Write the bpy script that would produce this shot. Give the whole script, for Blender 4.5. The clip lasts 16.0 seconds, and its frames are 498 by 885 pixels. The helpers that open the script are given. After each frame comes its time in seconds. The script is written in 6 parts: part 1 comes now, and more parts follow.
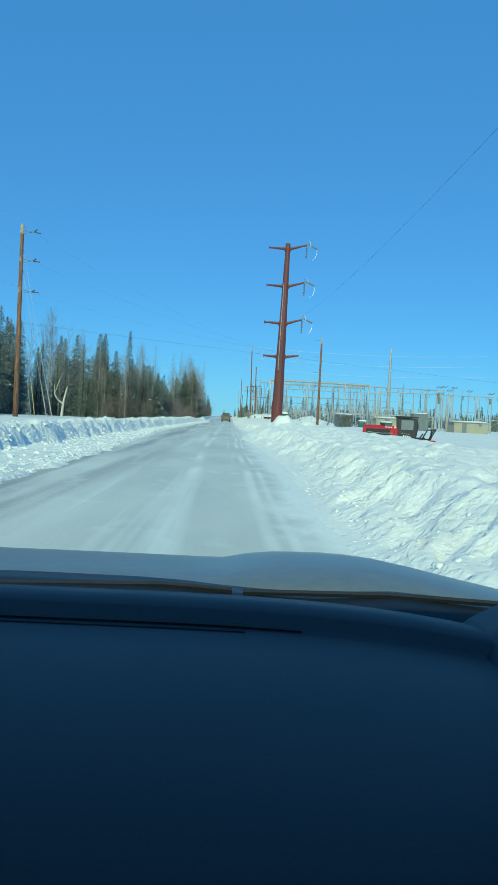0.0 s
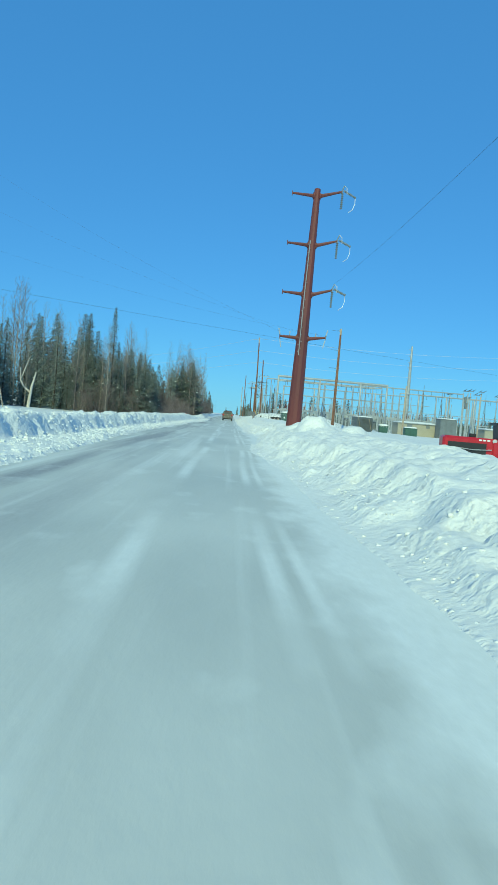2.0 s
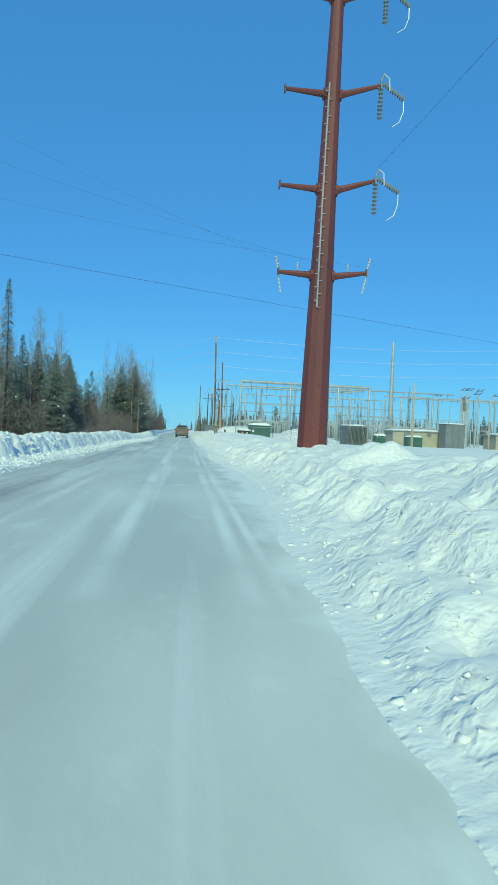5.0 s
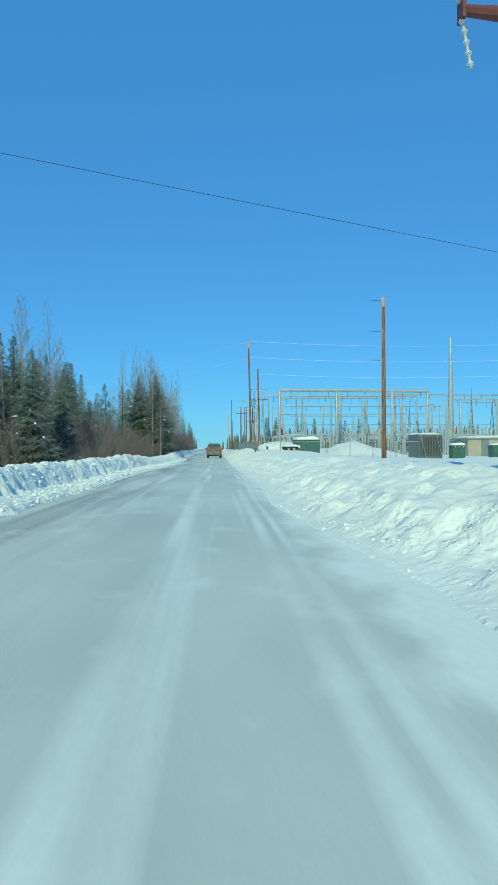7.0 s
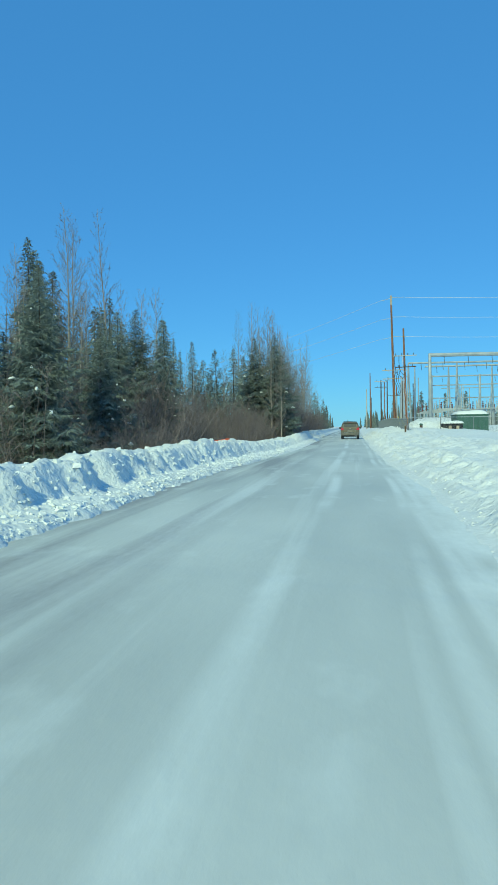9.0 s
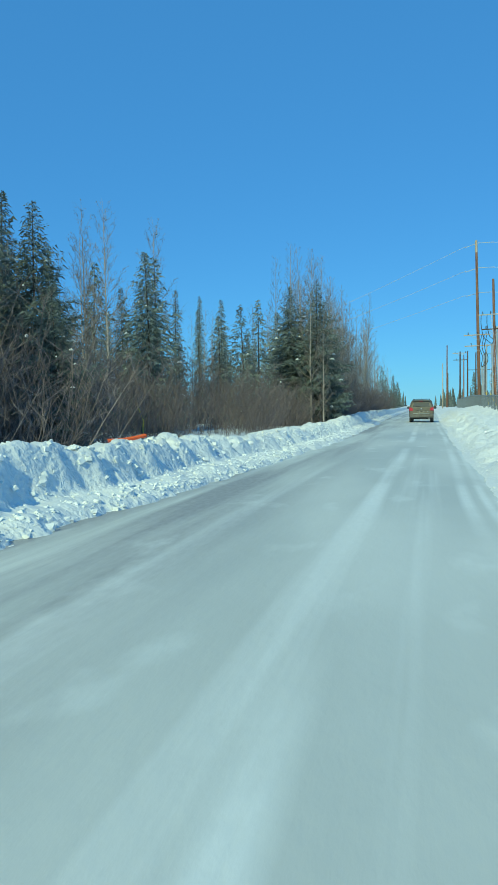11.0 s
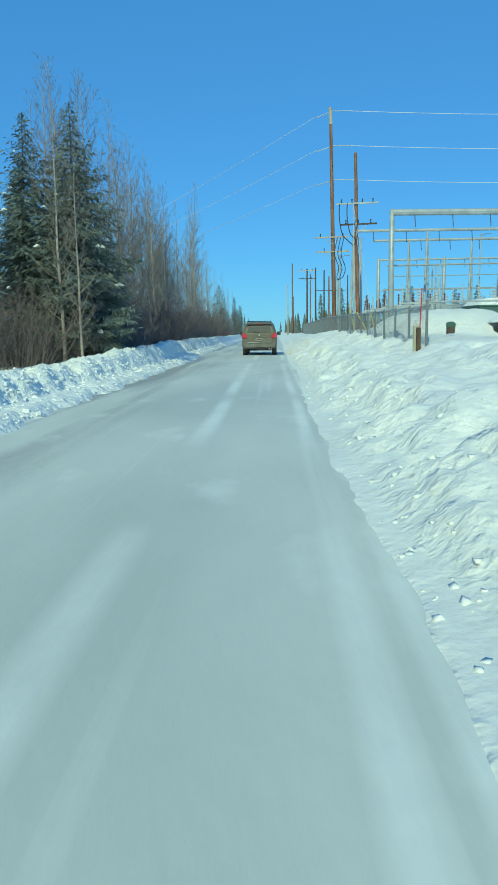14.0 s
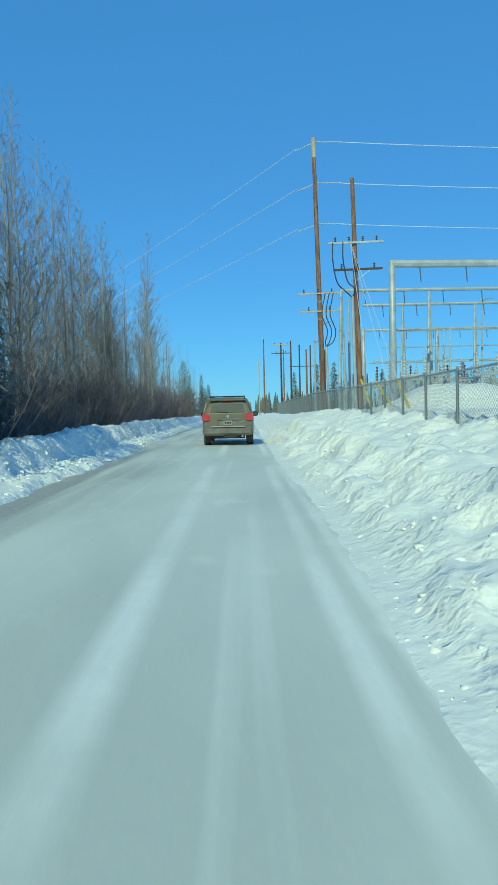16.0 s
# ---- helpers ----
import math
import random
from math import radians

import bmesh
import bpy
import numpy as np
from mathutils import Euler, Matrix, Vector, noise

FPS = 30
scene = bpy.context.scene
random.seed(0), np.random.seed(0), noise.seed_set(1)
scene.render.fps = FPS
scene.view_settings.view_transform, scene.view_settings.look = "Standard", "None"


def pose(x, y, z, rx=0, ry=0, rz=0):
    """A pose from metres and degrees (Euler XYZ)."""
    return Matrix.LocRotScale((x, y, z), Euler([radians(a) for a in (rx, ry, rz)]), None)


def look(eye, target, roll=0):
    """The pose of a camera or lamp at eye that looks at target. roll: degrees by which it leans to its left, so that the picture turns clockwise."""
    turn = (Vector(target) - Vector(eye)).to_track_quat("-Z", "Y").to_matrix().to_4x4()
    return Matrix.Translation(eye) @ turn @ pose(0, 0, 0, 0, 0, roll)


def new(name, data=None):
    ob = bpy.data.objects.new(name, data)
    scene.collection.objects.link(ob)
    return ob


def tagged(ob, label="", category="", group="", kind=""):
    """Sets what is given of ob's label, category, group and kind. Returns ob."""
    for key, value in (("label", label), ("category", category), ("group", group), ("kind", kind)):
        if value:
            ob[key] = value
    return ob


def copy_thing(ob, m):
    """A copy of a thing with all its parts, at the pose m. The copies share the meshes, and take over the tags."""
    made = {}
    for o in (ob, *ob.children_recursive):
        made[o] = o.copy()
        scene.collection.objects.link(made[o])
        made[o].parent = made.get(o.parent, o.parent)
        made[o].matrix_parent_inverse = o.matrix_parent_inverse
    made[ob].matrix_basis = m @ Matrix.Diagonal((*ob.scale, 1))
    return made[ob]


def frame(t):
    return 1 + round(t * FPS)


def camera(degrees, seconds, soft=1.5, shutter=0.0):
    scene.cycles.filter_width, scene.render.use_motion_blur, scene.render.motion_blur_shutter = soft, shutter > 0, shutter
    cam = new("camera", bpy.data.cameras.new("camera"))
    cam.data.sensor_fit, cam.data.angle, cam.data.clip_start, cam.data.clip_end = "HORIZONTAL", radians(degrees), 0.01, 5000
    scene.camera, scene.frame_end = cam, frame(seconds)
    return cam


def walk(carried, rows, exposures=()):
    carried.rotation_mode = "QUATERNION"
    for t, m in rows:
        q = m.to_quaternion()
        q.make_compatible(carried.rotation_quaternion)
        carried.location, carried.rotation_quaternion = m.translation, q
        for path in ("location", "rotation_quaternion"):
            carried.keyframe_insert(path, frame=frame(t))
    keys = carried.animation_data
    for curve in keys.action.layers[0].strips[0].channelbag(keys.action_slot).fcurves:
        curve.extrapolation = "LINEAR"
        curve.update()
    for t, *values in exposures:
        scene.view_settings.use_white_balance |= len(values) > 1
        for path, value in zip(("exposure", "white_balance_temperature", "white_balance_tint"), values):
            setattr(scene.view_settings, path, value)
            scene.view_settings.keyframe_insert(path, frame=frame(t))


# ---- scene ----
EXPO = -0.05
cam = camera(39.2, 16.0, soft=1.6, shutter=0.0)

# seconds, place of the eye, heading (left is positive), tilt, lean
PATH = [
    (0, 0.111, 6.784, 1.411, -1.68, -2.14, 2.93),
    (0.5, 0.096, 10.794, 1.398, 0.27, -1.86, 4.02),
    (1, 0.064, 14.948, 1.382, 1.68, -1.72, 4.92),
    (1.5, 0.054, 19.128, 1.355, 0.91, -2.59, 4.96),
    (2, 0.063, 23.128, 1.373, -1.61, -2.22, 4.96),
    (2.5, 0.084, 27.269, 1.359, -2.52, -2.18, 2.01),
    (3, 0.100, 31.416, 1.363, -2.52, -2.15, -0.53),
    (3.5, 0.061, 35.584, 1.347, -3.52, -1.86, -0.38),
    (4, -0.021, 39.750, 1.323, -3.89, -1.30, 1.22),
    (4.2, -0.046, 41.460, 1.326, -3.89, -0.95, 2.07),
    (6.3, -0.300, 59.150, 1.363, -6.41, -0.88, 1.82),
    (6.5, -0.340, 60.760, 1.365, -5.72, 0.19, 1.19),
    (7, -0.300, 64.780, 1.351, -2.61, 0.43, -0.14),
    (7.5, -0.240, 68.760, 1.377, 3.29, -2.30, -0.88),
    (8, -0.149, 72.760, 1.390, 7.14, -2.63, -2.24),
    (8.5, -0.142, 76.833, 1.353, 6.92, -2.63, -2.72),
    (9, -0.218, 80.921, 1.367, 8.60, -1.21, -0.83),
    (9.2, -0.231, 82.518, 1.356, 10.84, -0.41, 0.09),
    (10.2, -0.160, 90.700, 1.400, 15.20, -1.60, -0.40),
    (11.3, -0.048, 99.282, 1.453, 13.34, -2.99, -1.23),
    (11.5, -0.044, 100.603, 1.471, 10.84, -2.09, -1.83),
    (12, -0.008, 103.667, 1.452, 7.60, -1.23, -1.52),
    (12.5, 0.065, 106.675, 1.404, 6.33, -2.45, -1.51),
    (13, 0.158, 109.811, 1.372, 5.02, -5.93, -2.22),
    (13.5, 0.191, 112.960, 1.336, 3.42, -9.10, -2.78),
    (14, 0.183, 116.100, 1.321, 2.24, -9.00, -0.93),
    (14.5, 0.139, 119.226, 1.312, 1.48, -7.22, 0.73),
    (15, 0.111, 122.438, 1.285, 0.96, -6.59, 0.55),
    (15.5, 0.039, 125.733, 1.300, 0.66, -4.17, -0.10),
    (16, -0.047, 128.883, 1.298, -0.31, -2.56, -1.33),
]


def eye_pose(x, y, z, yaw, pitch, roll):
    a, b = radians(yaw), radians(pitch)
    way = Vector((-math.sin(a) * math.cos(b), math.cos(a) * math.cos(b), math.sin(b)))
    return look((x, y, z), Vector((x, y, z)) + way * 10, roll)


walk(cam, [(t, eye_pose(*p)) for t, *p in PATH], [(0.0, EXPO), (16.0, EXPO)])

# ---- daylight ----
SUN_EL, SUN_AZ = 35.0, 194.0      # elevation; heading of the sun, clockwise from +y (behind the car, a little to its left)
world = bpy.data.worlds.new("sky")
scene.world = world
world.use_nodes = True
wn = world.node_tree.nodes
sky = wn.new("ShaderNodeTexSky")
sky.sky_type = "NISHITA"
sky.sun_disc = False
sky.sun_elevation, sky.sun_rotation = radians(SUN_EL), radians(SUN_AZ)
sky.altitude, sky.air_density, sky.dust_density, sky.ozone_density = 100, 1.0, 0.0, 1.2
wn["Background"].inputs["Strength"].default_value = 0.13
tint = wn.new("ShaderNodeMix")          # the deep, clean blue of a cold dry day
tint.data_type, tint.blend_type = "RGBA", "MULTIPLY"
tint.inputs["Factor"].default_value = 1.0
tint.inputs["B"].default_value = (0.285, 0.78, 1.08, 1)
clear = wn.new("ShaderNodeMix")
clear.data_type = "RGBA"
clear.inputs["Factor"].default_value = 0.60
clear.inputs["B"].default_value = (0.47, 2.50, 5.70, 1)
world.node_tree.links.new(sky.outputs[0], tint.inputs["A"])
world.node_tree.links.new(tint.outputs["Result"], clear.inputs["A"])
world.node_tree.links.new(clear.outputs["Result"], wn["Background"].inputs["Color"])
sun = new("sun", bpy.data.lights.new("sun", "SUN"))
sun.data.energy, sun.data.angle, sun.data.color = 3.2, radians(0.53), (0.88, 1.0, 0.57)
_s = Vector((math.sin(radians(SUN_AZ)) * math.cos(radians(SUN_EL)), math.cos(radians(SUN_AZ)) * math.cos(radians(SUN_EL)), math.sin(radians(SUN_EL))))
sun.matrix_world = look(_s * 50, (0, 0, 0))


# ---- materials ----
def material(name, color, rough=0.6, metal=0.0, var=0.25, scale=4.0, fine=40.0, bump=0.1, dist=0.01, second=None, stretch=(1, 1, 1), spec=0.5, amount=0.5, island=0.0):
    m = bpy.data.materials.new(name)
    m.use_nodes = True
    nt = m.node_tree
    n, l = nt.nodes, nt.links
    b = n["Principled BSDF"]
    b.inputs["Metallic"].default_value = metal
    b.inputs["Specular IOR Level"].default_value = spec
    tc = n.new("ShaderNodeTexCoord")
    mp = n.new("ShaderNodeMapping")
    mp.inputs["Scale"].default_value = stretch
    l.new(tc.outputs["Object"], mp.inputs["Vector"])
    big = n.new("ShaderNodeTexNoise")
    big.inputs["Scale"].default_value, big.inputs["Detail"].default_value = scale, 6
    small = n.new("ShaderNodeTexNoise")
    small.inputs["Scale"].default_value, small.inputs["Detail"].default_value = fine, 4
    for t in (big, small):
        l.new(mp.outputs[0], t.inputs["Vector"])
    ramp = n.new("ShaderNodeValToRGB")
    e = ramp.color_ramp.elements
    second = second or tuple(max(0.0, c * (1 - var)) for c in color)
    e[0].position, e[0].color = amount - 0.2, (*second, 1)
    e[1].position, e[1].color = amount + 0.2, (*color, 1)
    l.new(big.outputs["Fac"], ramp.inputs["Fac"])
    mix = n.new("ShaderNodeMix")
    mix.data_type, mix.blend_type = "RGBA", "MULTIPLY"
    mix.inputs["Factor"].default_value = 1.0
    gr = n.new("ShaderNodeMapRange")
    gr.inputs["From Min"].default_value, gr.inputs["From Max"].default_value = 0.3, 0.7
    gr.inputs["To Min"].default_value, gr.inputs["To Max"].default_value = 1 - var, 1 + var * 0.4
    l.new(small.outputs["Fac"], gr.inputs["Value"])
    l.new(ramp.outputs["Color"], mix.inputs["A"])
    l.new(gr.outputs[0], mix.inputs["B"])
    out = mix.outputs["Result"]
    if island:
        oi = n.new("ShaderNodeObjectInfo")
        hs = n.new("ShaderNodeHueSaturation")
        mr = n.new("ShaderNodeMapRange")
        mr.inputs["To Min"].default_value, mr.inputs["To Max"].default_value = 1 - island, 1 + island
        l.new(oi.outputs["Random"], mr.inputs["Value"])
        l.new(mr.outputs[0], hs.inputs["Value"])
        l.new(out, hs.inputs["Color"])
        out = hs.outputs["Color"]
    l.new(out, b.inputs["Base Color"])
    rr = n.new("ShaderNodeMapRange")
    rr.inputs["To Min"].default_value, rr.inputs["To Max"].default_value = max(0.02, rough - 0.12), min(1.0, rough + 0.12)
    l.new(big.outputs["Fac"], rr.inputs["Value"])
    l.new(rr.outputs[0], b.inputs["Roughness"])
    bp = n.new("ShaderNodeBump")
    bp.inputs["Strength"].default_value, bp.inputs["Distance"].default_value = bump, dist
    l.new(small.outputs["Fac"], bp.inputs["Height"])
    l.new(bp.outputs[0], b.inputs["Normal"])
    return m


SNOW = material("snow", (0.80, 0.82, 0.795), 0.8, var=0.07, scale=0.35, fine=9.0, bump=0.35, dist=0.04, spec=0.2)
SNOW_CLOD = material("snow_clods", (0.82, 0.84, 0.815), 0.8, var=0.05, scale=2.0, fine=14.0, bump=0.35, dist=0.03, spec=0.2)


def crumble(m, scale, depth):
    """Adds packed, crumbly relief to the bank's slopes."""
    nt = m.node_tree
    n, l = nt.nodes, nt.links
    tc = n.new("ShaderNodeTexCoord")
    wob = n.new("ShaderNodeTexNoise")
    wob.inputs["Scale"].default_value, wob.inputs["Detail"].default_value = 6.0, 3
    l.new(tc.outputs["Object"], wob.inputs["Vector"])
    mixv = n.new("ShaderNodeMix")
    mixv.data_type, mixv.blend_type = "RGBA", "LINEAR_LIGHT"
    mixv.inputs["Factor"].default_value = 0.06
    l.new(tc.outputs["Object"], mixv.inputs["A"])
    l.new(wob.outputs["Color"], mixv.inputs["B"])
    vo = n.new("ShaderNodeTexVoronoi")
    vo.feature = "SMOOTH_F1"
    vo.inputs["Scale"].default_value, vo.inputs["Detail"].default_value = scale, 2.0
    l.new(mixv.outputs["Result"], vo.inputs["Vector"])
    ge = n.new("ShaderNodeNewGeometry")
    sp = n.new("ShaderNodeSeparateXYZ")
    l.new(ge.outputs["Normal"], sp.inputs[0])
    mr = n.new("ShaderNodeMapRange")
    mr.inputs["From Min"].default_value, mr.inputs["From Max"].default_value = 0.985, 0.90
    mr.inputs["To Min"].default_value, mr.inputs["To Max"].default_value = 0.08, 1.0
    l.new(sp.outputs["Z"], mr.inputs["Value"])
    b2 = n.new("ShaderNodeBump")
    b2.invert = True
    b2.inputs["Distance"].default_value = depth
    l.new(mr.outputs[0], b2.inputs["Strength"])
    l.new(vo.outputs["Distance"], b2.inputs["Height"])
    first = n["Bump"]
    l.new(first.outputs[0], b2.inputs["Normal"])
    l.new(b2.outputs[0], n["Principled BSDF"].inputs["Normal"])


crumble(SNOW, 7.0, 0.036)
RUST_RED = material("oxide_red_steel", (0.185, 0.045, 0.04), 0.55, var=0.18, scale=0.8, fine=25, bump=0.05, second=(0.125, 0.035, 0.033), stretch=(1, 1, 0.25))
WOOD = material("weathered_pole_wood", (0.42, 0.20, 0.115), 0.85, var=0.5, scale=5.0, fine=30, bump=0.5, dist=0.02, second=(0.085, 0.042, 0.028), stretch=(2.0, 2.0, 0.16), amount=0.48)
WOOD_PALE = material("bleached_pole_wood", (0.62, 0.54, 0.43), 0.85, var=0.35, scale=3.0, fine=30, bump=0.4, dist=0.02, second=(0.42, 0.30, 0.19), stretch=(2, 2, 0.25))
WOOD_DARK = material("creosoted_pole_wood", (0.12, 0.075, 0.05), 0.85, var=0.4, scale=3.0, fine=30, bump=0.4, dist=0.02, stretch=(2, 2, 0.25))
GALV = material("galvanized_steel", (0.48, 0.52, 0.53), 0.5, metal=0.2, var=0.15, scale=2.0, fine=30, bump=0.03, second=(0.33, 0.365, 0.375))
STEEL_GREY = material("grey_painted_steel", (0.20, 0.23, 0.24), 0.5, var=0.2, scale=1.5, fine=25, bump=0.05)
TANK = material("slate_grey_enamel", (0.15, 0.18, 0.195), 0.5, var=0.2, scale=1.5, fine=25, bump=0.05)
PORCELAIN = material("glazed_insulator", (0.55, 0.58, 0.56), 0.2, var=0.1, scale=8, fine=40, bump=0.0)
PORC_DARK = material("dark_insulator", (0.10, 0.10, 0.11), 0.3, var=0.2, scale=8, fine=40, bump=0.0)
PORC_RED = material("brown_insulator", (0.22, 0.07, 0.05), 0.3, var=0.2, scale=8, fine=40, bump=0.0)
PORC_GREY = material("grey_insulator", (0.26, 0.29, 0.29), 0.25, var=0.2, scale=8, fine=40, bump=0.0, second=(0.16, 0.18, 0.19))
WIRE = material("aluminium_wire", (0.70, 0.72, 0.74), 0.4, metal=0.2, var=0.1, scale=3, fine=30, bump=0.0)
WIRE_DARK = material("black_cable", (0.03, 0.035, 0.045), 0.6, var=0.2, scale=3, fine=30, bump=0.0)
GREEN_BOX = material("green_enamel", (0.055, 0.145, 0.110), 0.45, var=0.2, scale=2, fine=30, bump=0.03)
BEIGE = material("beige_siding", (0.42, 0.39, 0.30), 0.7, var=0.12, scale=1.5, fine=30, bump=0.05)
YELLOW = material("yellow_plastic", (0.72, 0.52, 0.06), 0.5, var=0.15, scale=3, fine=30, bump=0.02)
ORANGE = material("orange_plastic", (0.80, 0.13, 0.03), 0.5, var=0.12, scale=3, fine=30, bump=0.02)
RED = material("red_enamel", (0.55, 0.02, 0.03), 0.35, var=0.15, scale=2, fine=30, bump=0.02)
BLACK = material("black_steel", (0.02, 0.022, 0.025), 0.5, var=0.3, scale=3, fine=30, bump=0.04)
NEEDLES = material("spruce_needles", (0.205, 0.250, 0.222), 0.75, var=0.30, scale=1.2, fine=9, bump=0.1, second=(0.140, 0.175, 0.155), island=0.25, spec=0.3)
BARK = material("spruce_bark", (0.11, 0.085, 0.07), 0.9, var=0.4, scale=3, fine=25, bump=0.5, dist=0.02, stretch=(1, 1, 0.4))
SNAG = material("bleached_dead_wood", (0.72, 0.70, 0.64), 0.8, var=0.25, scale=2.0, fine=14, bump=0.3, dist=0.01, second=(0.5, 0.47, 0.42), stretch=(1, 1, 0.4))
BIRCH = material("birch_bark", (0.48, 0.43, 0.38), 0.8, var=0.3, scale=2.0, fine=14, bump=0.3, dist=0.01, second=(0.28, 0.24, 0.21), stretch=(1, 1, 3), island=0.2)
TWIG = material("bare_twigs", (0.36, 0.325, 0.30), 0.9, var=0.3, scale=1.0, fine=12, bump=0.1, second=(0.18, 0.145, 0.12), island=0.25, spec=0.2)
BRUSH = material("willow_stems", (0.26, 0.212, 0.203), 0.9, var=0.3, scale=0.8, fine=12, bump=0.1, second=(0.170, 0.140, 0.135), island=0.3, spec=0.2)


def road_material():
    m = bpy.data.materials.new("packed_snow_road")
    m.use_nodes = True
    nt = m.node_tree
    n, l = nt.nodes, nt.links
    b = n["Principled BSDF"]
    tc = n.new("ShaderNodeTexCoord")

    def noise_tex(scale, stretch, detail=5):
        mp = n.new("ShaderNodeMapping")
        mp.inputs["Scale"].default_value = stretch
        l.new(tc.outputs["Object"], mp.inputs["Vector"])
        t = n.new("ShaderNodeTexNoise")
        t.inputs["Scale"].default_value, t.inputs["Detail"].default_value = scale, detail
        l.new(mp.outputs[0], t.inputs["Vector"])
        return t.outputs["Fac"]

    def ramp(fac, lo, hi, c0, c1):
        r = n.new("ShaderNodeValToRGB")
        e = r.color_ramp.elements
        e[0].position, e[0].color, e[1].position, e[1].color = lo, (*c0, 1), hi, (*c1, 1)
        l.new(fac, r.inputs["Fac"])
        return r.outputs["Color"]

    def mixed(fac, a, c):
        x = n.new("ShaderNodeMix")
        x.data_type = "RGBA"
        l.new(fac, x.inputs["Factor"])
        l.new(a, x.inputs["A"])
        l.new(c, x.inputs["B"])
        return x.outputs["Result"]

    streak = noise_tex(1.0, (1.7, 0.035, 1), 4)
    patch = noise_tex(0.5, (1.0, 0.3, 1), 5)
    fine = noise_tex(14.0, (1, 0.35, 1), 5)
    base = ramp(patch, 0.35, 0.68, (0.52, 0.54, 0.495), (0.65, 0.67, 0.62))
    white = ramp(fine, 0.2, 0.8, (0.75, 0.775, 0.73), (0.83, 0.855, 0.81))
    f = ramp(streak, 0.54, 0.66, (0, 0, 0), (0.55, 0.55, 0.55))
    c = mixed(f, base, white)
    # bare, grey ice along the far lane
    g = noise_tex(1.0, (1.2, 0.06, 1), 5)
    sep = n.new("ShaderNodeSeparateXYZ")
    l.new(tc.outputs["Object"], sep.inputs[0])
    lane = n.new("ShaderNodeMapRange")
    lane.inputs["From Min"].default_value, lane.inputs["From Max"].default_value = -1.6, -3.2
    l.new(sep.outputs["X"], lane.inputs["Value"])
    gr = ramp(g, 0.43, 0.60, (0, 0, 0), (0.85, 0.85, 0.85))
    mul = n.new("ShaderNodeMath")
    mul.operation = "MULTIPLY"
    l.new(lane.outputs[0], mul.inputs[0])
    l.new(gr, mul.inputs[1])
    ice = ramp(fine, 0.3, 0.7, (0.26, 0.26, 0.26), (0.36, 0.36, 0.36))
    c = mixed(mul.outputs[0], c, ice)
    # loose snow swept over the near edge
    rim = n.new("ShaderNodeMapRange")
    rim.inputs["From Min"].default_value, rim.inputs["From Max"].default_value = 0.6, 1.7
    l.new(sep.outputs["X"], rim.inputs["Value"])
    add = n.new("ShaderNodeMath")
    add.operation = "MULTIPLY_ADD"
    l.new(noise_tex(1.3, (1, 0.5, 1), 6), add.inputs[0])
    add.inputs[1].default_value = 1.6
    l.new(rim.outputs[0], add.inputs[2])
    sub = n.new("ShaderNodeMapRange")
    sub.inputs["From Min"].default_value, sub.inputs["From Max"].default_value = 0.95, 1.45
    l.new(add.outputs[0], sub.inputs["Value"])
    c = mixed(sub.outputs[0], c, white)
    # narrow white lines that tyres have pressed along the near lane
    wob = noise_tex(1.0, (0.0, 0.022, 0), 2)
    along = ramp(noise_tex(1.0, (0.0, 0.16, 0), 4), 0.40, 0.58, (0, 0, 0), (0.8, 0.8, 0.8))
    for centre, half in ((-0.82, 0.10), (0.52, 0.07), (0.80, 0.05)):
        shift = n.new("ShaderNodeMath")
        shift.operation = "MULTIPLY_ADD"
        l.new(wob, shift.inputs[0])
        shift.inputs[1].default_value = 1.6
        l.new(sep.outputs["X"], shift.inputs[2])
        off = n.new("ShaderNodeMath")
        off.operation = "SUBTRACT"
        l.new(shift.outputs[0], off.inputs[0])
        off.inputs[1].default_value = centre + 0.8
        size = n.new("ShaderNodeMath")
        size.operation = "ABSOLUTE"
        l.new(off.outputs[0], size.inputs[0])
        line = n.new("ShaderNodeMapRange")
        line.inputs["From Min"].default_value, line.inputs["From Max"].default_value = half * 1.8, half * 0.5
        l.new(size.outputs[0], line.inputs["Value"])
        both = n.new("ShaderNodeMath")
        both.operation = "MULTIPLY"
        l.new(line.outputs[0], both.inputs[0])
        l.new(along, both.inputs[1])
        c = mixed(both.outputs[0], c, white)
    l.new(c, b.inputs["Base Color"])
    b.inputs["Specular IOR Level"].default_value = 0.35
    rr = n.new("ShaderNodeMapRange")
    rr.inputs["To Min"].default_value, rr.inputs["To Max"].default_value = 0.45, 0.8
    l.new(patch, rr.inputs["Value"])
    l.new(rr.outputs[0], b.inputs["Roughness"])
    bp = n.new("ShaderNodeBump")
    bp.inputs["Strength"].default_value, bp.inputs["Distance"].default_value = 0.3, 0.02
    l.new(fine, bp.inputs["Height"])
    l.new(bp.outputs[0], b.inputs["Normal"])
    return m


ROAD = road_material()


